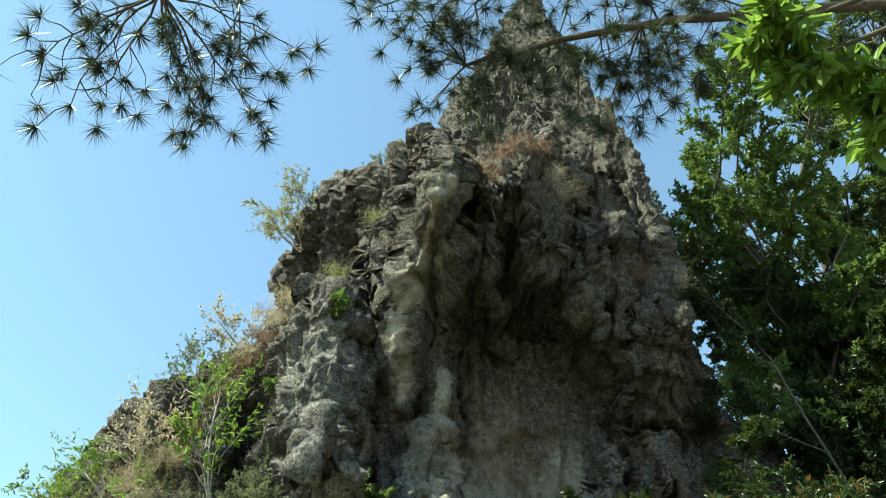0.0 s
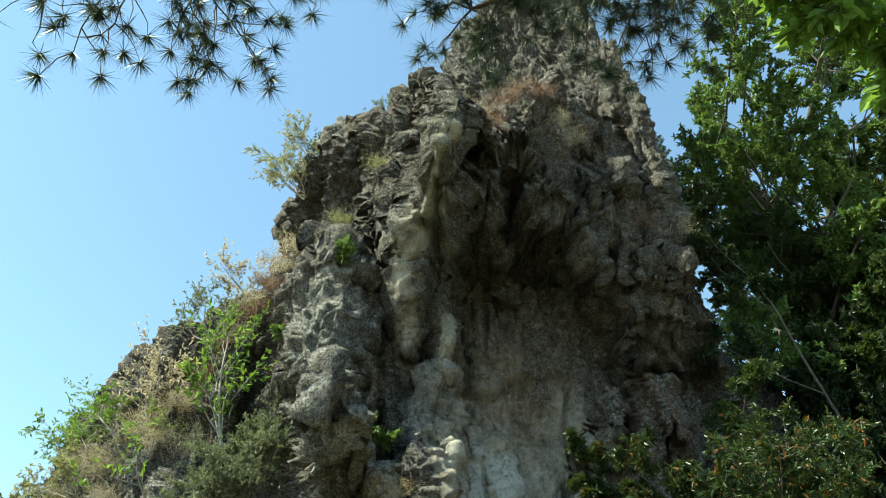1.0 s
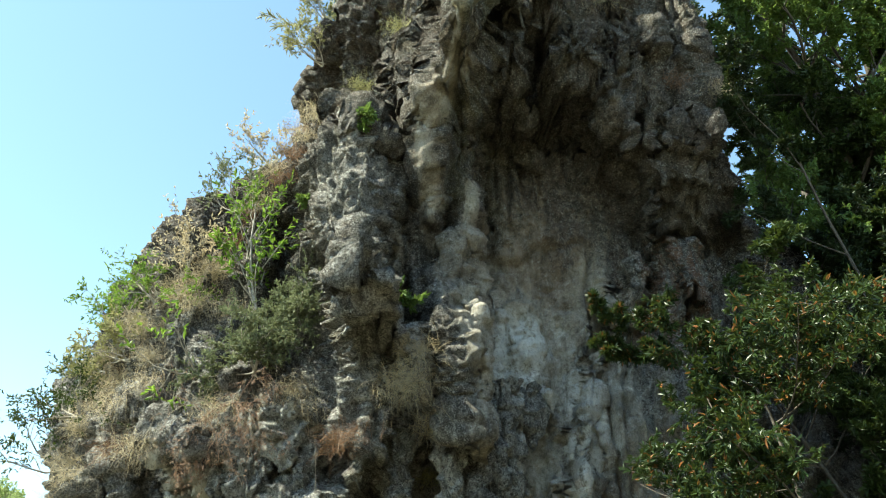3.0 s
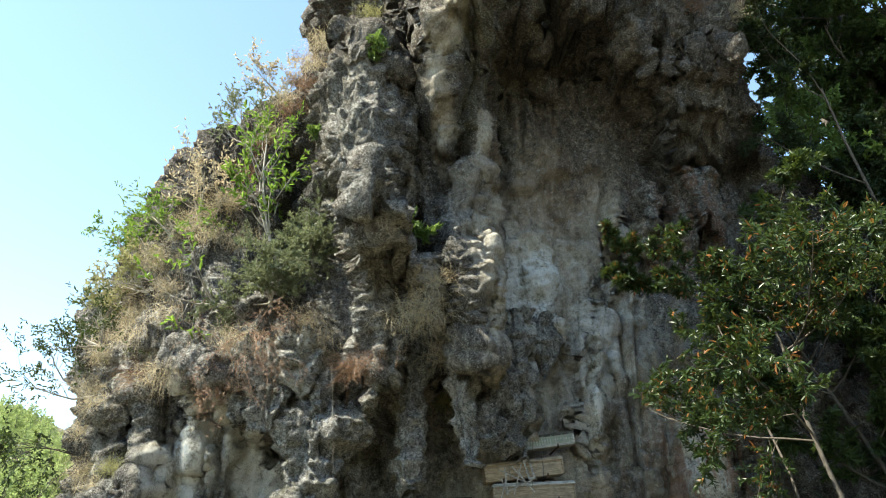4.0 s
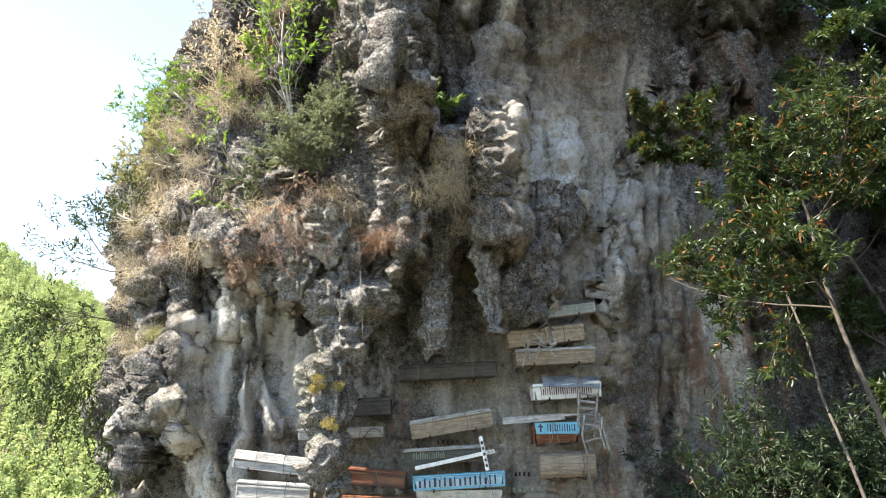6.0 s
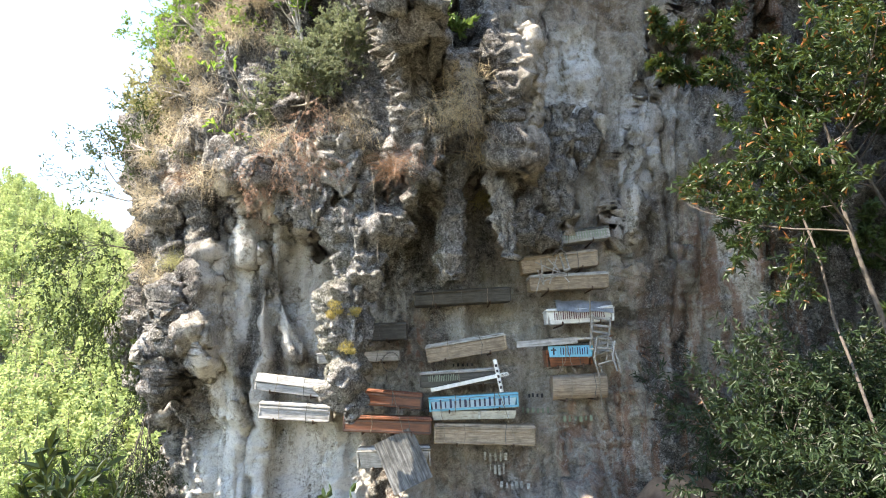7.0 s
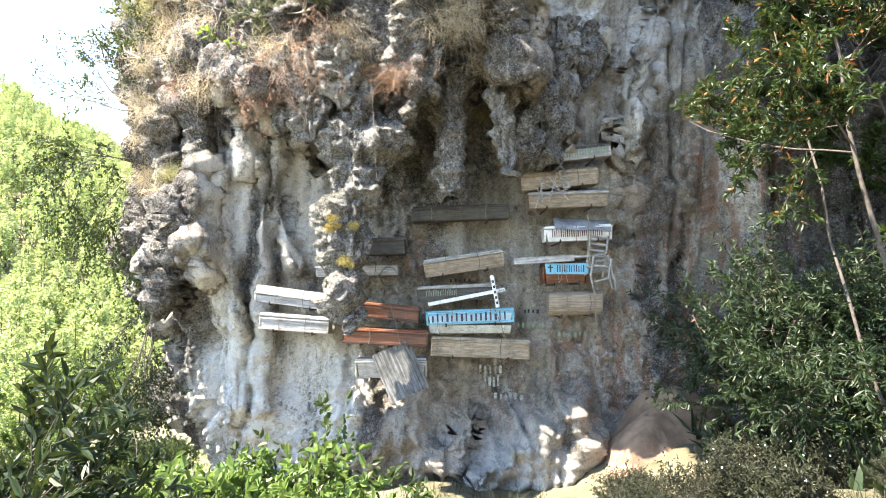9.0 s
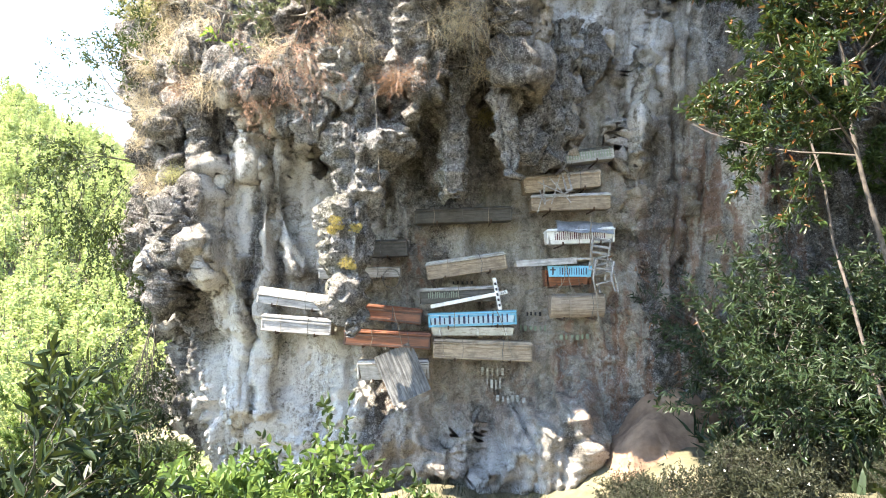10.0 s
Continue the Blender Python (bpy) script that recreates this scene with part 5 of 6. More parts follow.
wall_marks(1.77, 1.06, 0.32, 0.09, 4, INK, "small black lettering on the wall", 81)
wall_marks(0.98, -0.33, 0.34, 0.24, 4, CHALK, "large white lettering on the wall", 82)
wall_marks(0.95, -0.08, 0.5, 0.18, 5, CHALK, "faint white lettering on the wall", 83)
wall_marks(1.3, -0.62, 0.6, 0.14, 6, CHALK, "faint white lettering low on the wall", 84)
wall_marks(1.75, 0.78, 0.55, 0.12, 6, GREEN_INK, "faint green lettering on the wall", 85)
wall_marks(2.55, 0.62, 0.6, 0.12, 6, GREEN_INK, "faint green lettering on the wall", 86)
wall_marks(0.35, 1.68, 0.45, 0.07, 5, INK, "faint dark lettering on the wall", 87)

# ---- foot of the wall: soil heap against the rock ----
def soil_heap():
    rows, cols = 70, 60
    u, v = np.meshgrid(np.linspace(0, 1, cols), np.linspace(0, 1, rows))
    x = 1.7 + 4.6 * u + 0.25 * vnoise(v * 3, 0, 0, 3)
    y = 13.8 - 2.3 * v
    crest = 2.75 * smooth(1.75, 4.1, x + 0.7 * v) * (1 - 0.35 * smooth(4.3, 6.2, x))
    z = -3.1 + crest * (1 - 0.75 * v ** 1.3) + 0.16 * fractal(x * 1.1, y * 1.1, 0, 4, 206) - 0.10 * np.exp(-(np.abs(vnoise(x * 1.4, y * 1.4, 0, 207)) / 0.05) ** 2)
    ob = mesh_object("soil_heap", np.stack([x, y, z], -1), grid_quads(rows, cols)[:, ::-1], None, SOIL, True)
    return tagged(ob, "reddish brown soil heap worn smooth against the wall", "soil heap", "", "structure")


soil_heap()

# ---- plants on the rock ----
def rooted(x, z, sink=0.05):
    return on_face(x, z, -sink)


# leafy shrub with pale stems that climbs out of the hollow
plant("shrub", rooted(-2.45, 7.5), (-0.5, -0.35, 1.0), 3.0, 0.04, "shrub with pale bare stems and fresh green leaves on rock", "shrub", LEAF_SUNLIT, PALE_BARK,
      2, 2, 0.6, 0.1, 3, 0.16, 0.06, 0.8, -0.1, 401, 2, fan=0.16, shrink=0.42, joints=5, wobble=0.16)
plant("shrub", rooted(-3.5, 6.6), (-0.5, -0.6, 0.5), 1.3, 0.025, "sparse green shrub leaning out from the cliff face", "shrub", LEAF_SUNLIT, PALE_BARK, 2, 1, 0.7, 0.1, 3, 0.15, 0.055, 0.8, 0, 402, 2)
plant("shrub", rooted(-1.9, 7.4), (-0.1, -0.5, 0.8), 1.0, 0.02, "grey-green bushy shrub in a hollow of the rock", "shrub", LEAF_GREY, PALE_BARK, 2, 3, 0.8, 0.0, 14, 0.09, 0.025, 0.9, 0, 403, 6, fan=0.5)
plant("shrub", rooted(-2.5, 6.6), (-0.1, -0.6, 0.6), 1.0, 0.02, "grey-green bushy shrub on a ledge", "shrub", LEAF_GREY, PALE_BARK, 2, 3, 0.8, 0.0, 12, 0.09, 0.028, 0.9, 0, 404, 5, fan=0.5)
for k, (x, z, mt, ln, txt) in enumerate(((-4.4, 9.0, STRAW, 1.2, "dry straw-coloured shrub on the cliff shoulder"), (-5.0, 8.6, LEAF_SUNLIT, 1.0, "fresh green shrub on the cliff shoulder"),
                                         (-5.9, 8.3, LEAF_SUNLIT, 0.9, "fresh green shrub on the cliff edge"), (-3.6, 11.2, LEAF_GREY, 1.3, "dry grey-green shrub on the cliff edge"),
                                         (-3.0, 12.6, STRAW, 1.1, "dry straw-coloured shrub on the cliff edge"), (-6.2, 6.3, LEAF_MID, 1.1, "thin green shrub on the cliff edge"),
                                         (-6.6, 5.4, LEAF_MID, 1.5, "thin green shrub that leans out from the cliff edge"), (-2.0, 16.2, STRAW_GREEN, 1.1, "yellowing shrub on the cliff edge"),
                                         (-1.4, 18.0, LEAF_MID, 0.9, "thin green shrub on the cliff edge"), (-1.9, 17.2, STRAW_GREEN, 1.0, "yellowing shrub on the cliff edge"),
                                         (-5.4, 7.4, STRAW_GREEN, 0.9, "yellowing shrub on the cliff shoulder"), (-6.5, 7.0, STRAW_GREEN, 0.9, "yellowing shrub on the cliff edge"),
                                         (0.6, 21.3, LEAF_GREY, 0.8, "small dry shrub near the summit"), (9.4, 21.5, STRAW, 1.0, "dry shrub on the cliff edge"), (9.5, 18.0, STRAW_GREEN, 1.2, "yellowing shrub on the cliff edge"))):
    plant("shrub", rooted(x, z), (-0.7 if x < 5 else 0.5, -0.35, 0.8), ln, 0.022, txt, "shrub", mt, PALE_BARK, 2, 2, 0.75, 0.08, 5, 0.10, 0.035, 0.9, 0.0, 410 + k, 4, fan=0.45, joints=4)
# bamboo-like cane that stands out against the sky
plant("reed", rooted(-2.2, 16.4), (-0.6, -0.2, 1.0), 2.0, 0.016, "tall dry reed leaning out from the cliff edge", "reed", STRAW_GREEN, PALE_BARK, 1, 1, 0.5, 0.0, 9, 0.28, 0.03, 0.5, 0.1, 431, 3, fan=0.2, shrink=0.3)
plant("creeper", rooted(-2.6, 5.8), (0.0, -0.4, 0.2), 1.0, 0.009, "tangle of dead brown vines hanging from the ledge", "creeper", TWIG_DRY, TWIG_DRY, 2, 2, 0.9, -0.3, 3, 0.07, 0.014, 1.2, -0.3, 432, 7, fan=0.7, crown="withered_foliage", stem="vine_tangle")
plant("creeper", rooted(-3.1, 5.6), (-0.2, -0.4, 0.1), 1.0, 0.009, "tangle of dead brown vines hanging down the wall", "creeper", TWIG_DRY, TWIG_DRY, 2, 2, 0.9, -0.35, 3, 0.07, 0.014, 1.2, -0.3, 433, 6, fan=0.7, crown="withered_foliage", stem="vine_tangle")
plant("creeper", rooted(-6.5, 4.2), (-0.4, -0.4, -0.5), 2.2, 0.014, "dark creeper hanging from the cliff edge", "creeper", LEAF_MID, BARK, 2, 3, 0.7, -0.3, 10, 0.09, 0.04, 1.0, -0.3, 434, 6, fan=0.5, crown="foliage", stem="vine_tangle")
plant("creeper", rooted(-6.2, 1.0), (-0.3, -0.4, -0.7), 2.0, 0.014, "dark creeper hanging under the cliff edge", "creeper", LEAF_DARK, BARK, 2, 3, 0.6, -0.3, 8, 0.08, 0.035, 1.0, -0.3, 435, 6, fan=0.4, crown="foliage", stem="vine_tangle")
for k, (x, z) in enumerate(((0.1, 7.4), (-1.55, 3.55), (-0.7, 11.6), (-1.9, 10.4))):
    plant("fern", rooted(x, z), (0.2, -0.8, 0.6), 0.4, 0.008, "small bright green fern in a crack", "fern", LEAF_FRESH, BARK, 1, 2, 0.8, -0.1, 8, 0.13, 0.05, 0.8, 0, 440 + k, 3, fan=0.5)

# dry grass on ledges
TUFTS = [tuft("grass_tuft", (0, 0, 0), (0.0, -0.5, 0.35), "dry straw-coloured grass hanging from the rock", STRAW, 300, 0.42, 0.0055, 0.5, 0.75, 0.17, 500, "grass tufts on the cliff"),
         tuft("grass_tuft", (0, 0, 0), (-0.2, -0.4, 0.6), "dry grass with green blades on a ledge", STRAW_GREEN, 260, 0.36, 0.006, 0.35, 0.75, 0.16, 501, "grass tufts on the cliff"),
         tuft("grass_tuft", (0, 0, 0), (0.1, -0.5, -0.1), "long dry straw hanging down the rock", STRAW, 300, 0.6, 0.005, 0.6, 0.7, 0.22, 502, "grass tufts on the cliff"),
         tuft("grass_tuft", (0, 0, 0), (0.0, -0.5, 0.2), "brown withered grass and fern on the rock", RED_LEAF, 280, 0.4, 0.007, 0.45, 0.75, 0.2, 503, "grass tufts on the cliff")]
TUFT_SPOTS = [(-2.2, 12.0, 3), (-1.9, 13.0, 0), (-2.5, 11.4, 3), (-1.7, 14.2, 1), (-2.9, 10.9, 0), (-2.1, 12.6, 0), (-3.8, 9.6, 0), (-4.6, 8.7, 2), (-4.2, 9.2, 2), (-5.2, 8.0, 0), (-3.4, 10.2, 3), (-5.6, 6.8, 0), (-6.0, 6.0, 0),
              (-4.0, 8.4, 2), (-5.9, 7.6, 0), (-2.9, 5.7, 2), (-2.4, 5.5, 2), (-1.9, 5.6, 0), (-1.5, 5.7, 2), (0.35, 5.9, 2), (0.5, 6.3, 0), (0.2, 5.7, 2), (0.85, 4.9, 1), (0.8, 5.3, 0), (-0.7, 4.9, 3), (-1.8, 6.2, 2),
              (3.6, 16.9, 3), (4.1, 16.6, 3), (4.6, 16.2, 0), (2.2, 15.3, 0), (1.7, 14.5, 1), (2.4, 14.2, 3), (3.2, 16.7, 3), (4.8, 15.6, 2), (0.1, 14.3, 1), (-0.8, 13.8, 1), (-0.9, 18.2, 1),
              (-1.2, 18.6, 1), (-5.2, 3.7, 1), (-5.5, 3.4, 0), (-4.3, 5.2, 2), (-5.0, 5.4, 3), (-6.3, 4.6, 0), (6.6, 13.4, 3), (7.4, 13.0, 0), (-6.2, 3.9, 2), (-3.3, 8.4, 2), (-4.8, 7.3, 0), (-4.5, 8.9, 0), (-3.9, 9.3, 0), (-5.4, 8.3, 2), (-4.9, 8.0, 2), (-5.7, 7.2, 0), (-6.1, 6.6, 2), (-3.2, 10.9, 3), (-2.7, 11.8, 0), (-2.3, 13.4, 3), (-5.2, 6.2, 2), (-6.2, 5.4, 0), (-5.8, 5.0, 2), (-4.6, 6.6, 2), (8.6, 15.6, 3)]
trng = random.Random(77)
placed = set()
for x, z, k in TUFT_SPOTS:
    p = rooted(x, z, 0.03)
    m = Matrix.LocRotScale(p, Euler((0, 0, trng.uniform(-0.6, 0.6))), None)
    if k not in placed:
        TUFTS[k].matrix_basis = m
        placed.add(k)
    else:
        copy_thing(TUFTS[k], m)


def moss_pad(x, y, z, r, seed, label, material):
    """A cushion of moss: many short blades on a lumpy pad."""
    rng = np.random.default_rng(seed)
    d = rng.normal(size=(700, 3))
    d /= np.linalg.norm(d, axis=1, keepdims=True)
    lump = 1 + 0.7 * fractal(d[:, 0] * 2.5, d[:, 1] * 2.5, d[:, 2] * 2.5, 3, seed)
    v, q = leaf_arrays(rng, d * r * (1.1, 0.8, 0.8) * lump[:, None], d + rng.normal(size=d.shape) * 0.6, 0.022, 0.014)
    ob = mesh_object("moss_cushion", v, q, None, material)
    ob.location = (x, y, z)
    return tagged(ob, label, "moss", "moss cushions on the dripstone")


YELLOW_MOSS = leaf_material("yellow_moss", (0.12, 0.1, 0.035), (0.46, 0.38, 0.14), 0.9, 0.2)
for k, (x, z, r) in enumerate(((-1.85, 2.72, 0.07), (-1.92, 2.55, 0.06), (-1.5, 2.6, 0.07), (-1.66, 2.0, 0.085), (-1.57, 1.94, 0.05), (-1.78, 2.62, 0.05))):
    p = Vector((x, 11.86 if z > 2.2 else 11.92, z))
    moss_pad(p.x, p.y, p.z, r, 520 + k, "yellow moss cushion on the hanging stone", YELLOW_MOSS)

# ---- pine: trunk beside the viewer, boughs overhead ----
pine = thing("pine_tree", on_ground(9.0, -1.2), "tall pine with dark boughs of long needles overhead", "tree")
P0 = np.array(pine.location)
prng = np.random.default_rng(600)
trunk_segs = [((0, 0, -0.3), (0.05, 0, 4), 0.24, 0.21), ((0.05, 0, 4), (0, 0.1, 8), 0.21, 0.17), ((0, 0.1, 8), (-0.1, 0.1, 12), 0.17, 0.1)]
v, q = tube_arrays(trunk_segs, 12)
mesh_object("trunk", v, q, None, PINE_BARK, True, pine)


def bough(points, radius, targets, hangs, seed, droop=-0.12):
    """A limb with sub-branches to given places and hanging sprays, each ending in needle tufts."""
    rng = np.random.default_rng(seed)
    pts = [np.array(p, float) for p in points]
    segs, tufts = [], []
    fine = []
    for a, b in zip(pts, pts[1:]):
        for k in range(4):
            fine.append(a + (b - a) * k / 4 + rng.normal(size=3) * 0.025)
    fine.append(pts[-1])
    for i, (a, b) in enumerate(zip(fine, fine[1:])):
        t0, t1 = i / len(fine), (i + 1) / len(fine)
        segs.append((a, b, radius * (1 - 0.75 * t0), radius * (1 - 0.75 * t1)))

    def spray(p, goal, r, level):
        p, goal = np.array(p, float), np.array(goal, float)
        length = np.linalg.norm(goal - p)
        prev = p
        n = max(3, int(length / 0.16))
        bow = rng.normal(size=3) * 0.08 * length
        for j in range(n):
            t = (j + 1) / n
            nxt = p + (goal - p) * t + bow * math.sin(math.pi * t) + rng.normal(size=3) * 0.014
            segs.append((prev, nxt, r * (1 - 0.7 * (t - 1 / n)), r * (1 - 0.7 * t)))
            d = unit(nxt - prev)
            if level > 0 and t > 0.18:
                for _ in range(2 if rng.uniform() < 0.45 else 1):
                    side = unit(np.cross(d, rng.normal(size=3)) + np.array((0, 0.2, -0.25)))
                    spray(nxt, nxt + (d * 0.6 + side) * length * rng.uniform(0.16, 0.34), r * 0.5, level - 1)
            elif level == 0 and t > 0.75:
                tufts.append((nxt, d))
            prev = nxt
        tufts.append((prev, unit(goal - p)))

    for k, g in enumerate(targets):
        g = np.array(g, float)
        start = min(fine, key=lambda f: np.linalg.norm(f - g) + rng.uniform(0, 0.35))
        spray(start, g, 0.014, 1)
    for k in range(hangs):
        s = fine[int(rng.uniform(0.35, 1.0) * (len(fine) - 1))]
        spray(s, s + np.array((rng.uniform(-0.75, 0.45), rng.uniform(-0.15, 0.55), rng.uniform(-0.62, 0.3))), 0.01, 1)
    return segs, tufts


def needle_arrays(rng, tufts, per=44, length=0.19, width=0.0035):
    t = np.array([(*p, *d) for p, d in tufts])
    p, d = np.repeat(t[:, :3], per, 0), np.repeat(t[:, 3:], per, 0)
    axis = d * 0.75 + rng.normal(size=d.shape) * 0.8
    axis /= np.linalg.norm(axis, axis=1, keepdims=True)
    side = np.cross(axis, rng.normal(size=d.shape))
    side /= np.linalg.norm(side, axis=1, keepdims=True)
    ln = (length * rng.uniform(0.6, 1.1, len(p)))[:, None]
    b = p + axis * 0.01
    verts = np.stack([b - side * width, b + side * width, b + axis * ln + np.array((0, 0, -0.02))], 1)
    return verts.reshape(-1, 3), np.arange(len(p) * 3).reshape(-1, 3)


boughs = [([(8.9, -1.1, 7.0), (4.6, 2.2, 7.5), (3.19, 2.71, 8.05), (1.86, 3.21, 8.32), (0.9, 3.6, 8.32)], 0.075,
           [(0.35, 3.6, 8.15), (0.5, 3.85, 7.85), (0.2, 3.4, 8.4), (1.1, 3.75, 7.75), (1.3, 3.4, 8.7), (1.6, 3.6, 8.0), (2.0, 3.75, 7.7), (2.3, 3.75, 7.75), (2.49, 3.7, 7.75), (2.7, 3.5, 7.8), (0.7, 3.3, 8.6), (0.3, 3.2, 8.7)], 22),
          ([(8.9, -1.1, 8.2), (5.0, 1.6, 8.6), (2.6, 2.7, 8.6), (1.2, 3.0, 8.75), (0.4, 3.05, 8.7)], 0.06,
           [(0.5, 3.3, 8.45), (1.0, 3.4, 8.4), (1.7, 3.3, 8.3), (2.3, 3.3, 8.2), (2.9, 3.2, 8.0), (-0.1, 3.2, 8.55)], 16),
          ([(8.9, -1.1, 9.4), (4.0, 0.8, 9.6), (0.5, 1.9, 9.2), (-1.5, 2.5, 8.5), (-1.95, 2.95, 7.95)], 0.06,
           [(-2.62, 3.64, 7.13), (-2.39, 3.57, 7.29), (-1.68, 3.69, 7.48), (-1.48, 3.89, 7.4), (-1.55, 3.8, 7.35), (-1.1, 3.91, 7.48), (-0.79, 3.31, 7.9), (-2.8, 3.26, 7.28), (-2.4, 3.0, 7.6), (-1.2, 3.3, 7.9), (-1.35, 3.5, 7.7), (-1.9, 3.2, 7.7)], 0)]
for k, (pts, r, goals, hangs) in enumerate(boughs):
    segs, tufts = bough([np.array(p) - P0 for p in pts], r, [np.array(g) - P0 for g in goals], hangs, 610 + k)
    v, q = tube_arrays(segs, 6)
    limb = mesh_object("bough", v, q, None, PINE_BARK, True, pine)
    v, t = needle_arrays(np.random.default_rng(620 + k), tufts)
    tagged(mesh_object("needles", v, None, t, NEEDLE, False, limb), "", "", "", "stuff")

# ---- broadleaf tree whose branch hangs in beside the viewer ----
near_tree = thing("broadleaf_tree", on_ground(5.2, -1.0), "broadleaf tree with a bright green low branch", "tree")
N0 = np.array(near_tree.location)
segs, twigs = [((0, 0, -0.3), (-0.1, 0.1, 2.2), 0.1, 0.085), ((-0.1, 0.1, 2.2), (-0.4, 0.3, 4.2), 0.085, 0.06)], []
nrng = np.random.default_rng(640)
for a, b in (((4.85, -0.75, 4.0), (2.0, 1.2, 4.72)), ((4.85, -0.75, 4.0), (2.1, 1.3, 4.62)), ((4.9, -0.8, 3.8), (2.35, 1.35, 4.5)), ((4.9, -0.8, 3.8), (2.45, 1.4, 4.36))):
    a, b = np.array(a) - N0, np.array(b) - N0
    segs.append((a, (a + b) / 2 + (0, 0, 0.12), 0.03, 0.02))
    segs.append(((a + b) / 2 + (0, 0, 0.12), b, 0.02, 0.012))
    for _ in range(3):
        grow(nrng, b, unit(b - a) + nrng.normal(size=3) * 0.35, 0.26, 0.006, 1, 2, 0.7, -0.02, segs, twigs, 4, 0.2, 0.55)
v, q = tube_arrays(segs, 6)
mesh_object("trunk", v, q, None, BARK, True, near_tree)
v, q = twig_leaves(nrng, twigs, 5, 0.11, 0.046, 0.8, -0.1)
mesh_object("crown", v, q, None, LEAF_SUNLIT, False, near_tree)

# ---- trees and shrubs at the right-hand end of the wall ----
plant("tree", on_ground(6.5, 9.0), (-0.22, 0.0, 1.0), 6.6, 0.05, "slender tree with dark glossy leaves beside the wall", "tree", LEAF_TIP, BARK, 3, 2, 1.15, 0.03, 5, 0.12, 0.036, 0.9, -0.15, 701, joints=8, shrink=0.36, wobble=0.11, bare=5)
plant("tree", on_ground(5.9, 8.8), (-0.15, 0.0, 1.0), 7.5, 0.028, "slender tree with orange young leaves at its top", "tree", LEAF_TIP, BARK, 3, 2, 1.1, 0.04, 5, 0.13, 0.036, 1.0, -0.1, 702, joints=9, shrink=0.24, wobble=0.1, bare=6)
# these trees get their shade from the leaf colour, not from a blocked sun
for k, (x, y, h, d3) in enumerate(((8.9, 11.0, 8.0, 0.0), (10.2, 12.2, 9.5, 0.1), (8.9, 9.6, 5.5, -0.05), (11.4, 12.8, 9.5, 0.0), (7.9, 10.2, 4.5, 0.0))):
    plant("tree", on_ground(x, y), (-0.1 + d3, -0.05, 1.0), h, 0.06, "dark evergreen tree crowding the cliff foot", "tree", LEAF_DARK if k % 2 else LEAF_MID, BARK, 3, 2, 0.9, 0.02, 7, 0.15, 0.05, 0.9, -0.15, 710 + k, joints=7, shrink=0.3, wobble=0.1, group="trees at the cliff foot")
# first two take the brighter leaf as sunlight, the rest the shaded one
for k, (x, y, h) in enumerate(((14.6, 17.0, 15.5), (18.0, 18.5, 18.0), (19.5, 15.0, 13.0), (14.8, 14.8, 9.0), (22.5, 18.0, 17.0), (18.0, 23.0, 18.0), (13.2, 13.4, 6.5), (17.0, 14.0, 10.0))):
    plant("tree", on_ground(x, y), (-0.05, 0.0, 1.0), h, 0.2, "tall leafy tree on the bank, sunlit at the top", "tree", LEAF_FRESH if k < 2 else LEAF_MID, BARK, 3, 3, 0.85, 0.04, 11, 0.2, 0.075, 1.0, -0.1, 730 + k, joints=6, shrink=0.33, wobble=0.12, group="trees on the bank")
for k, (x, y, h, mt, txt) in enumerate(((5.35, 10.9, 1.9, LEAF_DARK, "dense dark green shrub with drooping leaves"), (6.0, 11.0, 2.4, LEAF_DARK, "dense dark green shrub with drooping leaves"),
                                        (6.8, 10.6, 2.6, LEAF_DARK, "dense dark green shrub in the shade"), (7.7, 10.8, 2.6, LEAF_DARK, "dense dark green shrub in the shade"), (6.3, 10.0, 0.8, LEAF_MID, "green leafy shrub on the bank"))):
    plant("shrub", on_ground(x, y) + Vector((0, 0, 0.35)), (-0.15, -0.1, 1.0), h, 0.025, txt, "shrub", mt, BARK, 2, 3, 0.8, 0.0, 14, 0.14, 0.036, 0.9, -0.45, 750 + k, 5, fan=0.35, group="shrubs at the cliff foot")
plant("shrub", on_ground(5.0, 10.6), (-0.1, -0.1, 1.0), 2.7, 0.02, "thin sapling with withered reddish leaves", "shrub", RED_LEAF, BARK, 1, 1, 0.6, 0.0, 3, 0.12, 0.04, 0.8, -0.5, 760, 1)
WEED = plant("flowering_weed", on_ground(3.4, 8.2), (0, 0, 1.0), 0.42, 0.006, "low bushy weed with small pale flowers on the bank", "weed", LEAF_WEED, BARK, 2, 3, 0.6, 0.05, 6, 0.05, 0.02, 0.9, 0, 770, 6, fan=0.5, group="weeds on the bank", crown="foliage", stem="stem_tangle")
wr = np.random.default_rng(771)
fp = wr.normal(size=(4, 3)) * (0.2, 0.2, 0.06) + (0, 0, 0.5)
fv, fq = leaf_arrays(wr, np.repeat(fp, 6, 0), wr.normal(size=(24, 3)) + (0, 0, 0.6), 0.018, 0.013)
tagged(mesh_object("blossom", fv, fq, None, LEAF_FLOWER, False, WEED), "", "", "", "stuff")
DRY_WEED = plant("dry_weed", on_ground(3.0, 8.6), (0, 0, 1.0), 0.5, 0.006, "low bushy weed gone brown and dry on the bank", "weed", LEAF_WEED, BARK, 2, 3, 0.6, 0.08, 4, 0.035, 0.014, 0.9, 0, 772, 6, fan=0.5, group="weeds on the bank", crown="foliage", stem="stem_tangle")
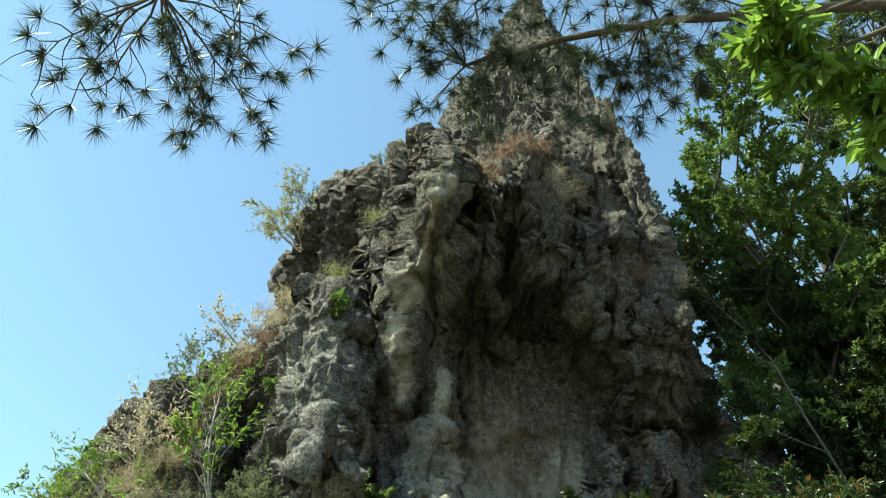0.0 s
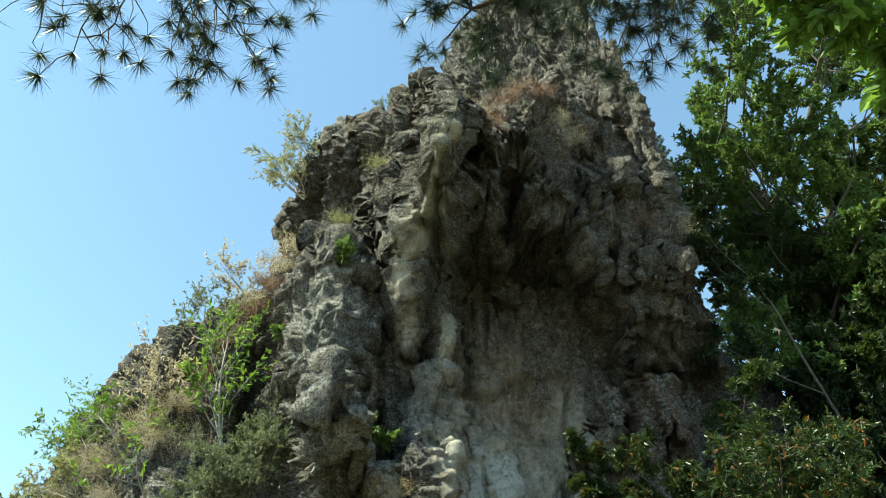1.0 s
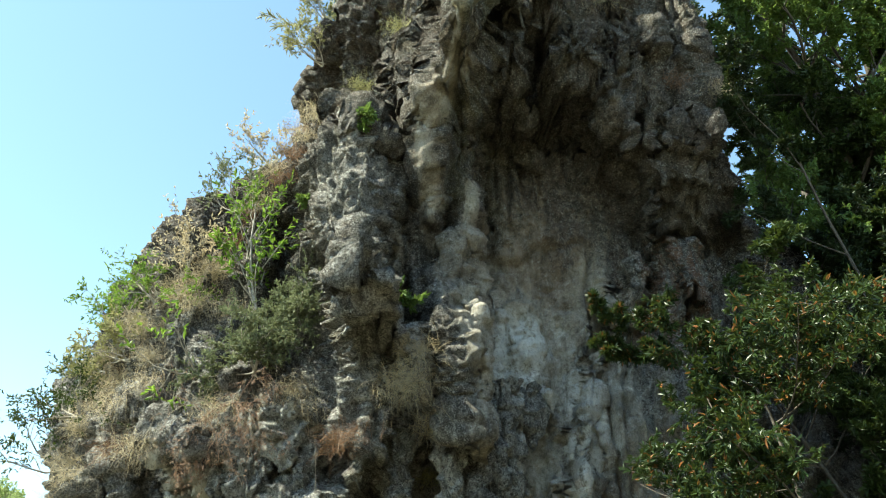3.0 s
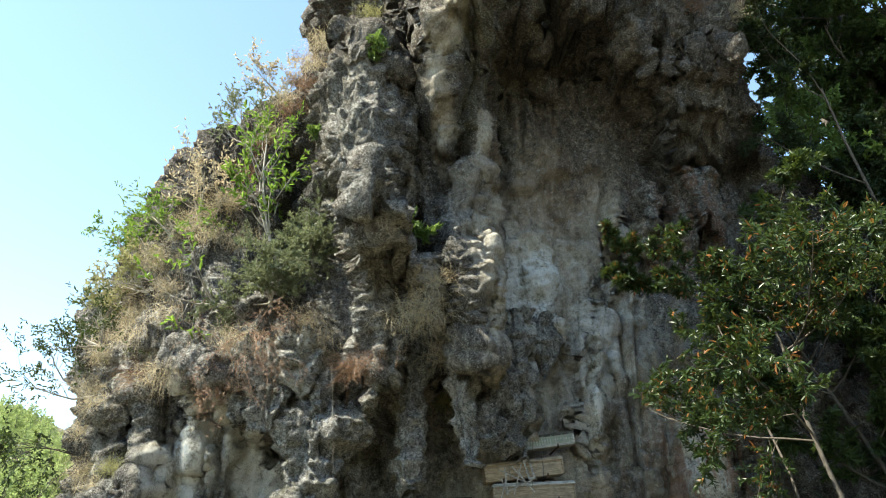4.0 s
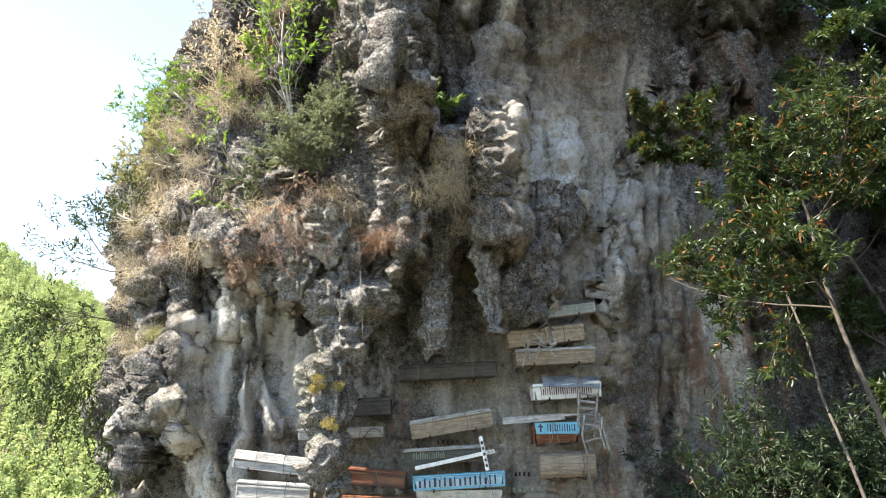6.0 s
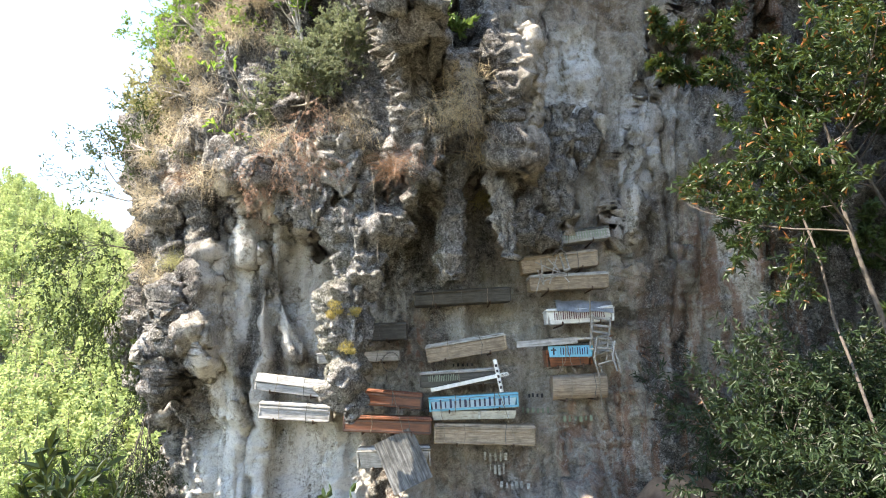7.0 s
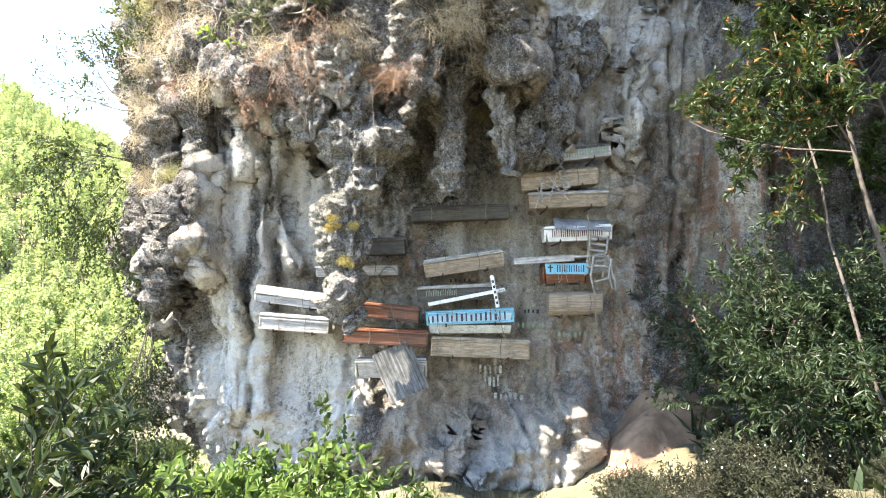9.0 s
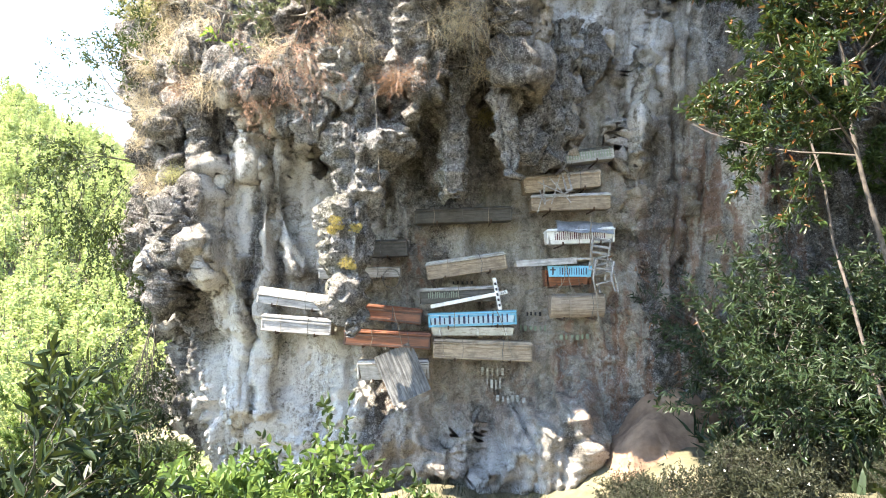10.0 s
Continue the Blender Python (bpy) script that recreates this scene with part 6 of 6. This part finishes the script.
for k in range(36):
    y = 7.4 + 3.4 * trng.random()
    x = y * (0.24 + 0.42 * trng.random())
    src = DRY_WEED if (k % 3 == 0 or x < 0.33 * y) else WEED
    size = trng.uniform(0.55, 1.25)
    copy_thing(src, Matrix.LocRotScale(on_ground(x, y) - Vector((0, 0, 0.03)), Euler((0, 0, trng.uniform(0, 6.28))), Vector((size, size, size))))

# ---- foreground shrubs below the viewer and the branch at the left ----
for k, (x, y, h, mt, ll) in enumerate(((-1.75, 6.4, 1.25, LEAF_FRESH, 0.15), (-1.2, 6.7, 1.5, LEAF_MID, 0.13), (-0.85, 6.2, 1.45, LEAF_FRESH, 0.13), (-1.5, 5.8, 0.9, LEAF_FRESH, 0.16), (-2.1, 6.9, 1.1, LEAF_MID, 0.13),
                                       (-2.6, 7.4, 1.2, LEAF_FRESH, 0.12), (-0.45, 6.6, 1.1, LEAF_MID, 0.11), (-3.1, 7.0, 0.9, LEAF_FRESH, 0.14), (0.9, 7.2, 0.5, LEAF_MID, 0.08), (1.4, 7.4, 0.6, LEAF_MID, 0.08))):
    plant("shrub", on_ground(x, y), (0, 0, 1.0), h * 0.6, 0.012, "leafy green shrub with broad leaves below the path", "shrub", mt, BARK, 2, 2, 0.7, 0.06, 3, ll * 0.8, ll * 0.42, 0.9, -0.05, 800 + k, 4, fan=0.4, group="shrubs below the path")
plant("rhododendron", on_ground(-3.0, 4.4), (0.7, 0.0, 0.7), 1.4, 0.022, "dark glossy shrub with leaf rosettes beside the path", "shrub", LEAF_DARK, BARK, 2, 2, 0.7, -0.03, 8, 0.13, 0.042, 0.8, 0.1, 820, 3, fan=0.25)
plant("rhododendron", on_ground(-2.6, 4.6), (0.65, 0.0, 0.7), 1.0, 0.018, "dark glossy shrub with leaf rosettes beside the path", "shrub", LEAF_DARK, BARK, 2, 2, 0.7, -0.03, 8, 0.12, 0.04, 0.8, 0.1, 821, 3, fan=0.25)

# fern fronds among the shrubs
def fern(at, count, length, seed):
    rng = np.random.default_rng(seed)
    ob = thing("fern", at, "green fern with long feathered fronds", "fern", "ferns below the path")
    for k in range(count):
        a = rng.uniform(0, 2 * np.pi)
        d = np.array((math.cos(a) * 0.7, math.sin(a) * 0.7, 1.1))
        p, segs, base, axis = np.zeros(3), [], [], []
        for j in range(14):
            d = unit(d + np.array((0, 0, -0.16)))
            q = p + d * length / 14
            segs.append((p, q, 0.006 * (1 - j / 16), 0.006 * (1 - (j + 1) / 16)))
            s = unit(np.cross(d, (0, 0, 1)))
            for sg in (-1, 1):
                base.append(q)
                axis.append((s * sg + d * 0.35) * (1.05 - abs(j - 5) / 11))
            p = q
        base, axis = np.array(base), np.array(axis)
        size = np.linalg.norm(axis, axis=1)
        v1, q1 = tube_arrays(segs, 4)
        v2, q2 = leaf_arrays(rng, base, axis, 0.17 * length, 0.035)
        frond = mesh_object("frond", np.concatenate([v1, v2]), np.concatenate([q1, q2 + len(v1)]), None, LEAF_MID, False, ob)
    return ob


fern(on_ground(-0.45, 6.1) + Vector((0, 0, 0.9)) * 0, 7, 1.5, 830)
fern(on_ground(-0.75, 6.9), 7, 1.3, 831)

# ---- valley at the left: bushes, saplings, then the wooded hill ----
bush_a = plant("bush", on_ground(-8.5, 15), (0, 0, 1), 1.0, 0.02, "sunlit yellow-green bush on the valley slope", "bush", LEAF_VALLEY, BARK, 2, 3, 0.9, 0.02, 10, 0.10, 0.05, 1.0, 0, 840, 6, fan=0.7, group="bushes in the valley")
bush_b = plant("bush", on_ground(-6.6, 13.0), (0, 0, 1), 1.2, 0.02, "dark green bush at the foot of the cliff", "bush", LEAF_MID, BARK, 2, 3, 0.9, 0.02, 12, 0.09, 0.05, 1.0, 0, 841, 6, fan=0.7, group="bushes in the valley")
for k in range(46):
    y = 11 + 30 * (k / 46) ** 1.1 + trng.uniform(-1, 1)
    x = -(0.40 + 0.28 * trng.random()) * y - (1.0 if y < 20 else 0)
    src = bush_b if (x > -0.47 * y or k % 4 == 0) else bush_a
    copy_thing(src, Matrix.LocRotScale(on_ground(x, y) - Vector((0, 0, 0.1)), Euler((0, 0, trng.uniform(0, 6.28))), None))
for k, (x, y, h) in enumerate(((-13.4, 25.0, 4.6), (-18.5, 33, 5.0), (-17.4, 36, 5.5))):
    plant("sapling", on_ground(x, y), (0.03, 0, 1), h, 0.05, "thin young tree on the sunlit slope", "tree", LEAF_FRESH, PALE_BARK, 2, 3, 0.8, 0.1, 9, 0.2, 0.05, 1.0, 0.1, 850 + k, joints=6, shrink=0.33, wobble=0.08, group="saplings in the valley")


def far_wood(count, seed):
    """Pines on the hill: trunks with tiers of clumped foliage, joined."""
    rng = np.random.default_rng(seed)
    y = 70 + 177 * rng.uniform(0, 1, count) ** 0.8
    x = -y * rng.uniform(0.38, 0.68, count)
    z = ground_height(x, y)
    h = rng.uniform(5, 10, count) * (0.7 + 0.3 * smooth(50, 110, y))
    clumps = 170
    i = np.repeat(np.arange(count), clumps)
    t = rng.uniform(0.25, 1.0, len(i))
    a = rng.uniform(0, 2 * np.pi, len(i))
    r = h[i] * 0.27 * (1.12 - t) ** 0.6 * np.sqrt(rng.uniform(0.15, 1, len(i)))
    base = np.stack([x[i] + r * np.cos(a), y[i] + r * np.sin(a), z[i] + t * h[i]], 1)
    axis = np.stack([np.cos(a), np.sin(a), rng.uniform(-0.2, 0.9, len(i))], 1) + rng.normal(size=(len(i), 3)) * 0.5
    v, q = leaf_arrays(rng, base, axis, 0.08 * h[i], 0.06 * h[i])
    wood = mesh_object("far_wood", v, q, None, HAZY_LEAF)
    segs = [((x[k], y[k], z[k] - 0.3), (x[k], y[k], z[k] + h[k] * 0.9), 0.13, 0.04) for k in range(count)]
    v, q = tube_arrays(segs, 4)
    trunks = mesh_object("trunks", v, q, None, BARK, False, wood)
    tagged(trunks, "", "", "", "stuff")
    return tagged(wood, "sunlit pine wood covering the far hillside", "wood", "", "stuff")


far_wood(760, 900)

# ---- low growth over the soil ----
def undergrowth(name, xs, ys, count, material, label, seed, length=0.3, width=0.03, keep=None):
    rng = np.random.default_rng(seed)
    x, y = rng.uniform(*xs, count), rng.uniform(*ys, count)
    ok = vnoise(x * 0.9, y * 0.9, 0, seed) > -0.35
    if keep is not None:
        ok &= keep(x, y)
    x, y = x[ok], y[ok]
    base = np.stack([x, y, ground_height(x, y) - 0.02], 1)
    v, q = blade_arrays(rng, base, rng.normal(size=base.shape) * 0.5 + (0, 0, 1), length, width, 0.3)
    return tagged(mesh_object(name, v, q, None, material), label, "undergrowth", "", "stuff")


undergrowth("grass", (-4, 7.5), (5.5, 13.2), 22000, LEAF_WEED, "low dull green grass on the bank", 910, 0.26, 0.009, lambda x, y: (x < 1.8) | (y < 9.0) | (x > 4.6))
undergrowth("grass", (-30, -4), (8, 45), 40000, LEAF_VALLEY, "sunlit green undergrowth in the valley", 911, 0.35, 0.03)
undergrowth("grass", (-170, -24), (62, 240), 16000, HAZY_LEAF, "green brush on the far hillside", 912, 0.8, 0.4, lambda x, y: (x > -0.7 * y) & (x < -0.36 * y))
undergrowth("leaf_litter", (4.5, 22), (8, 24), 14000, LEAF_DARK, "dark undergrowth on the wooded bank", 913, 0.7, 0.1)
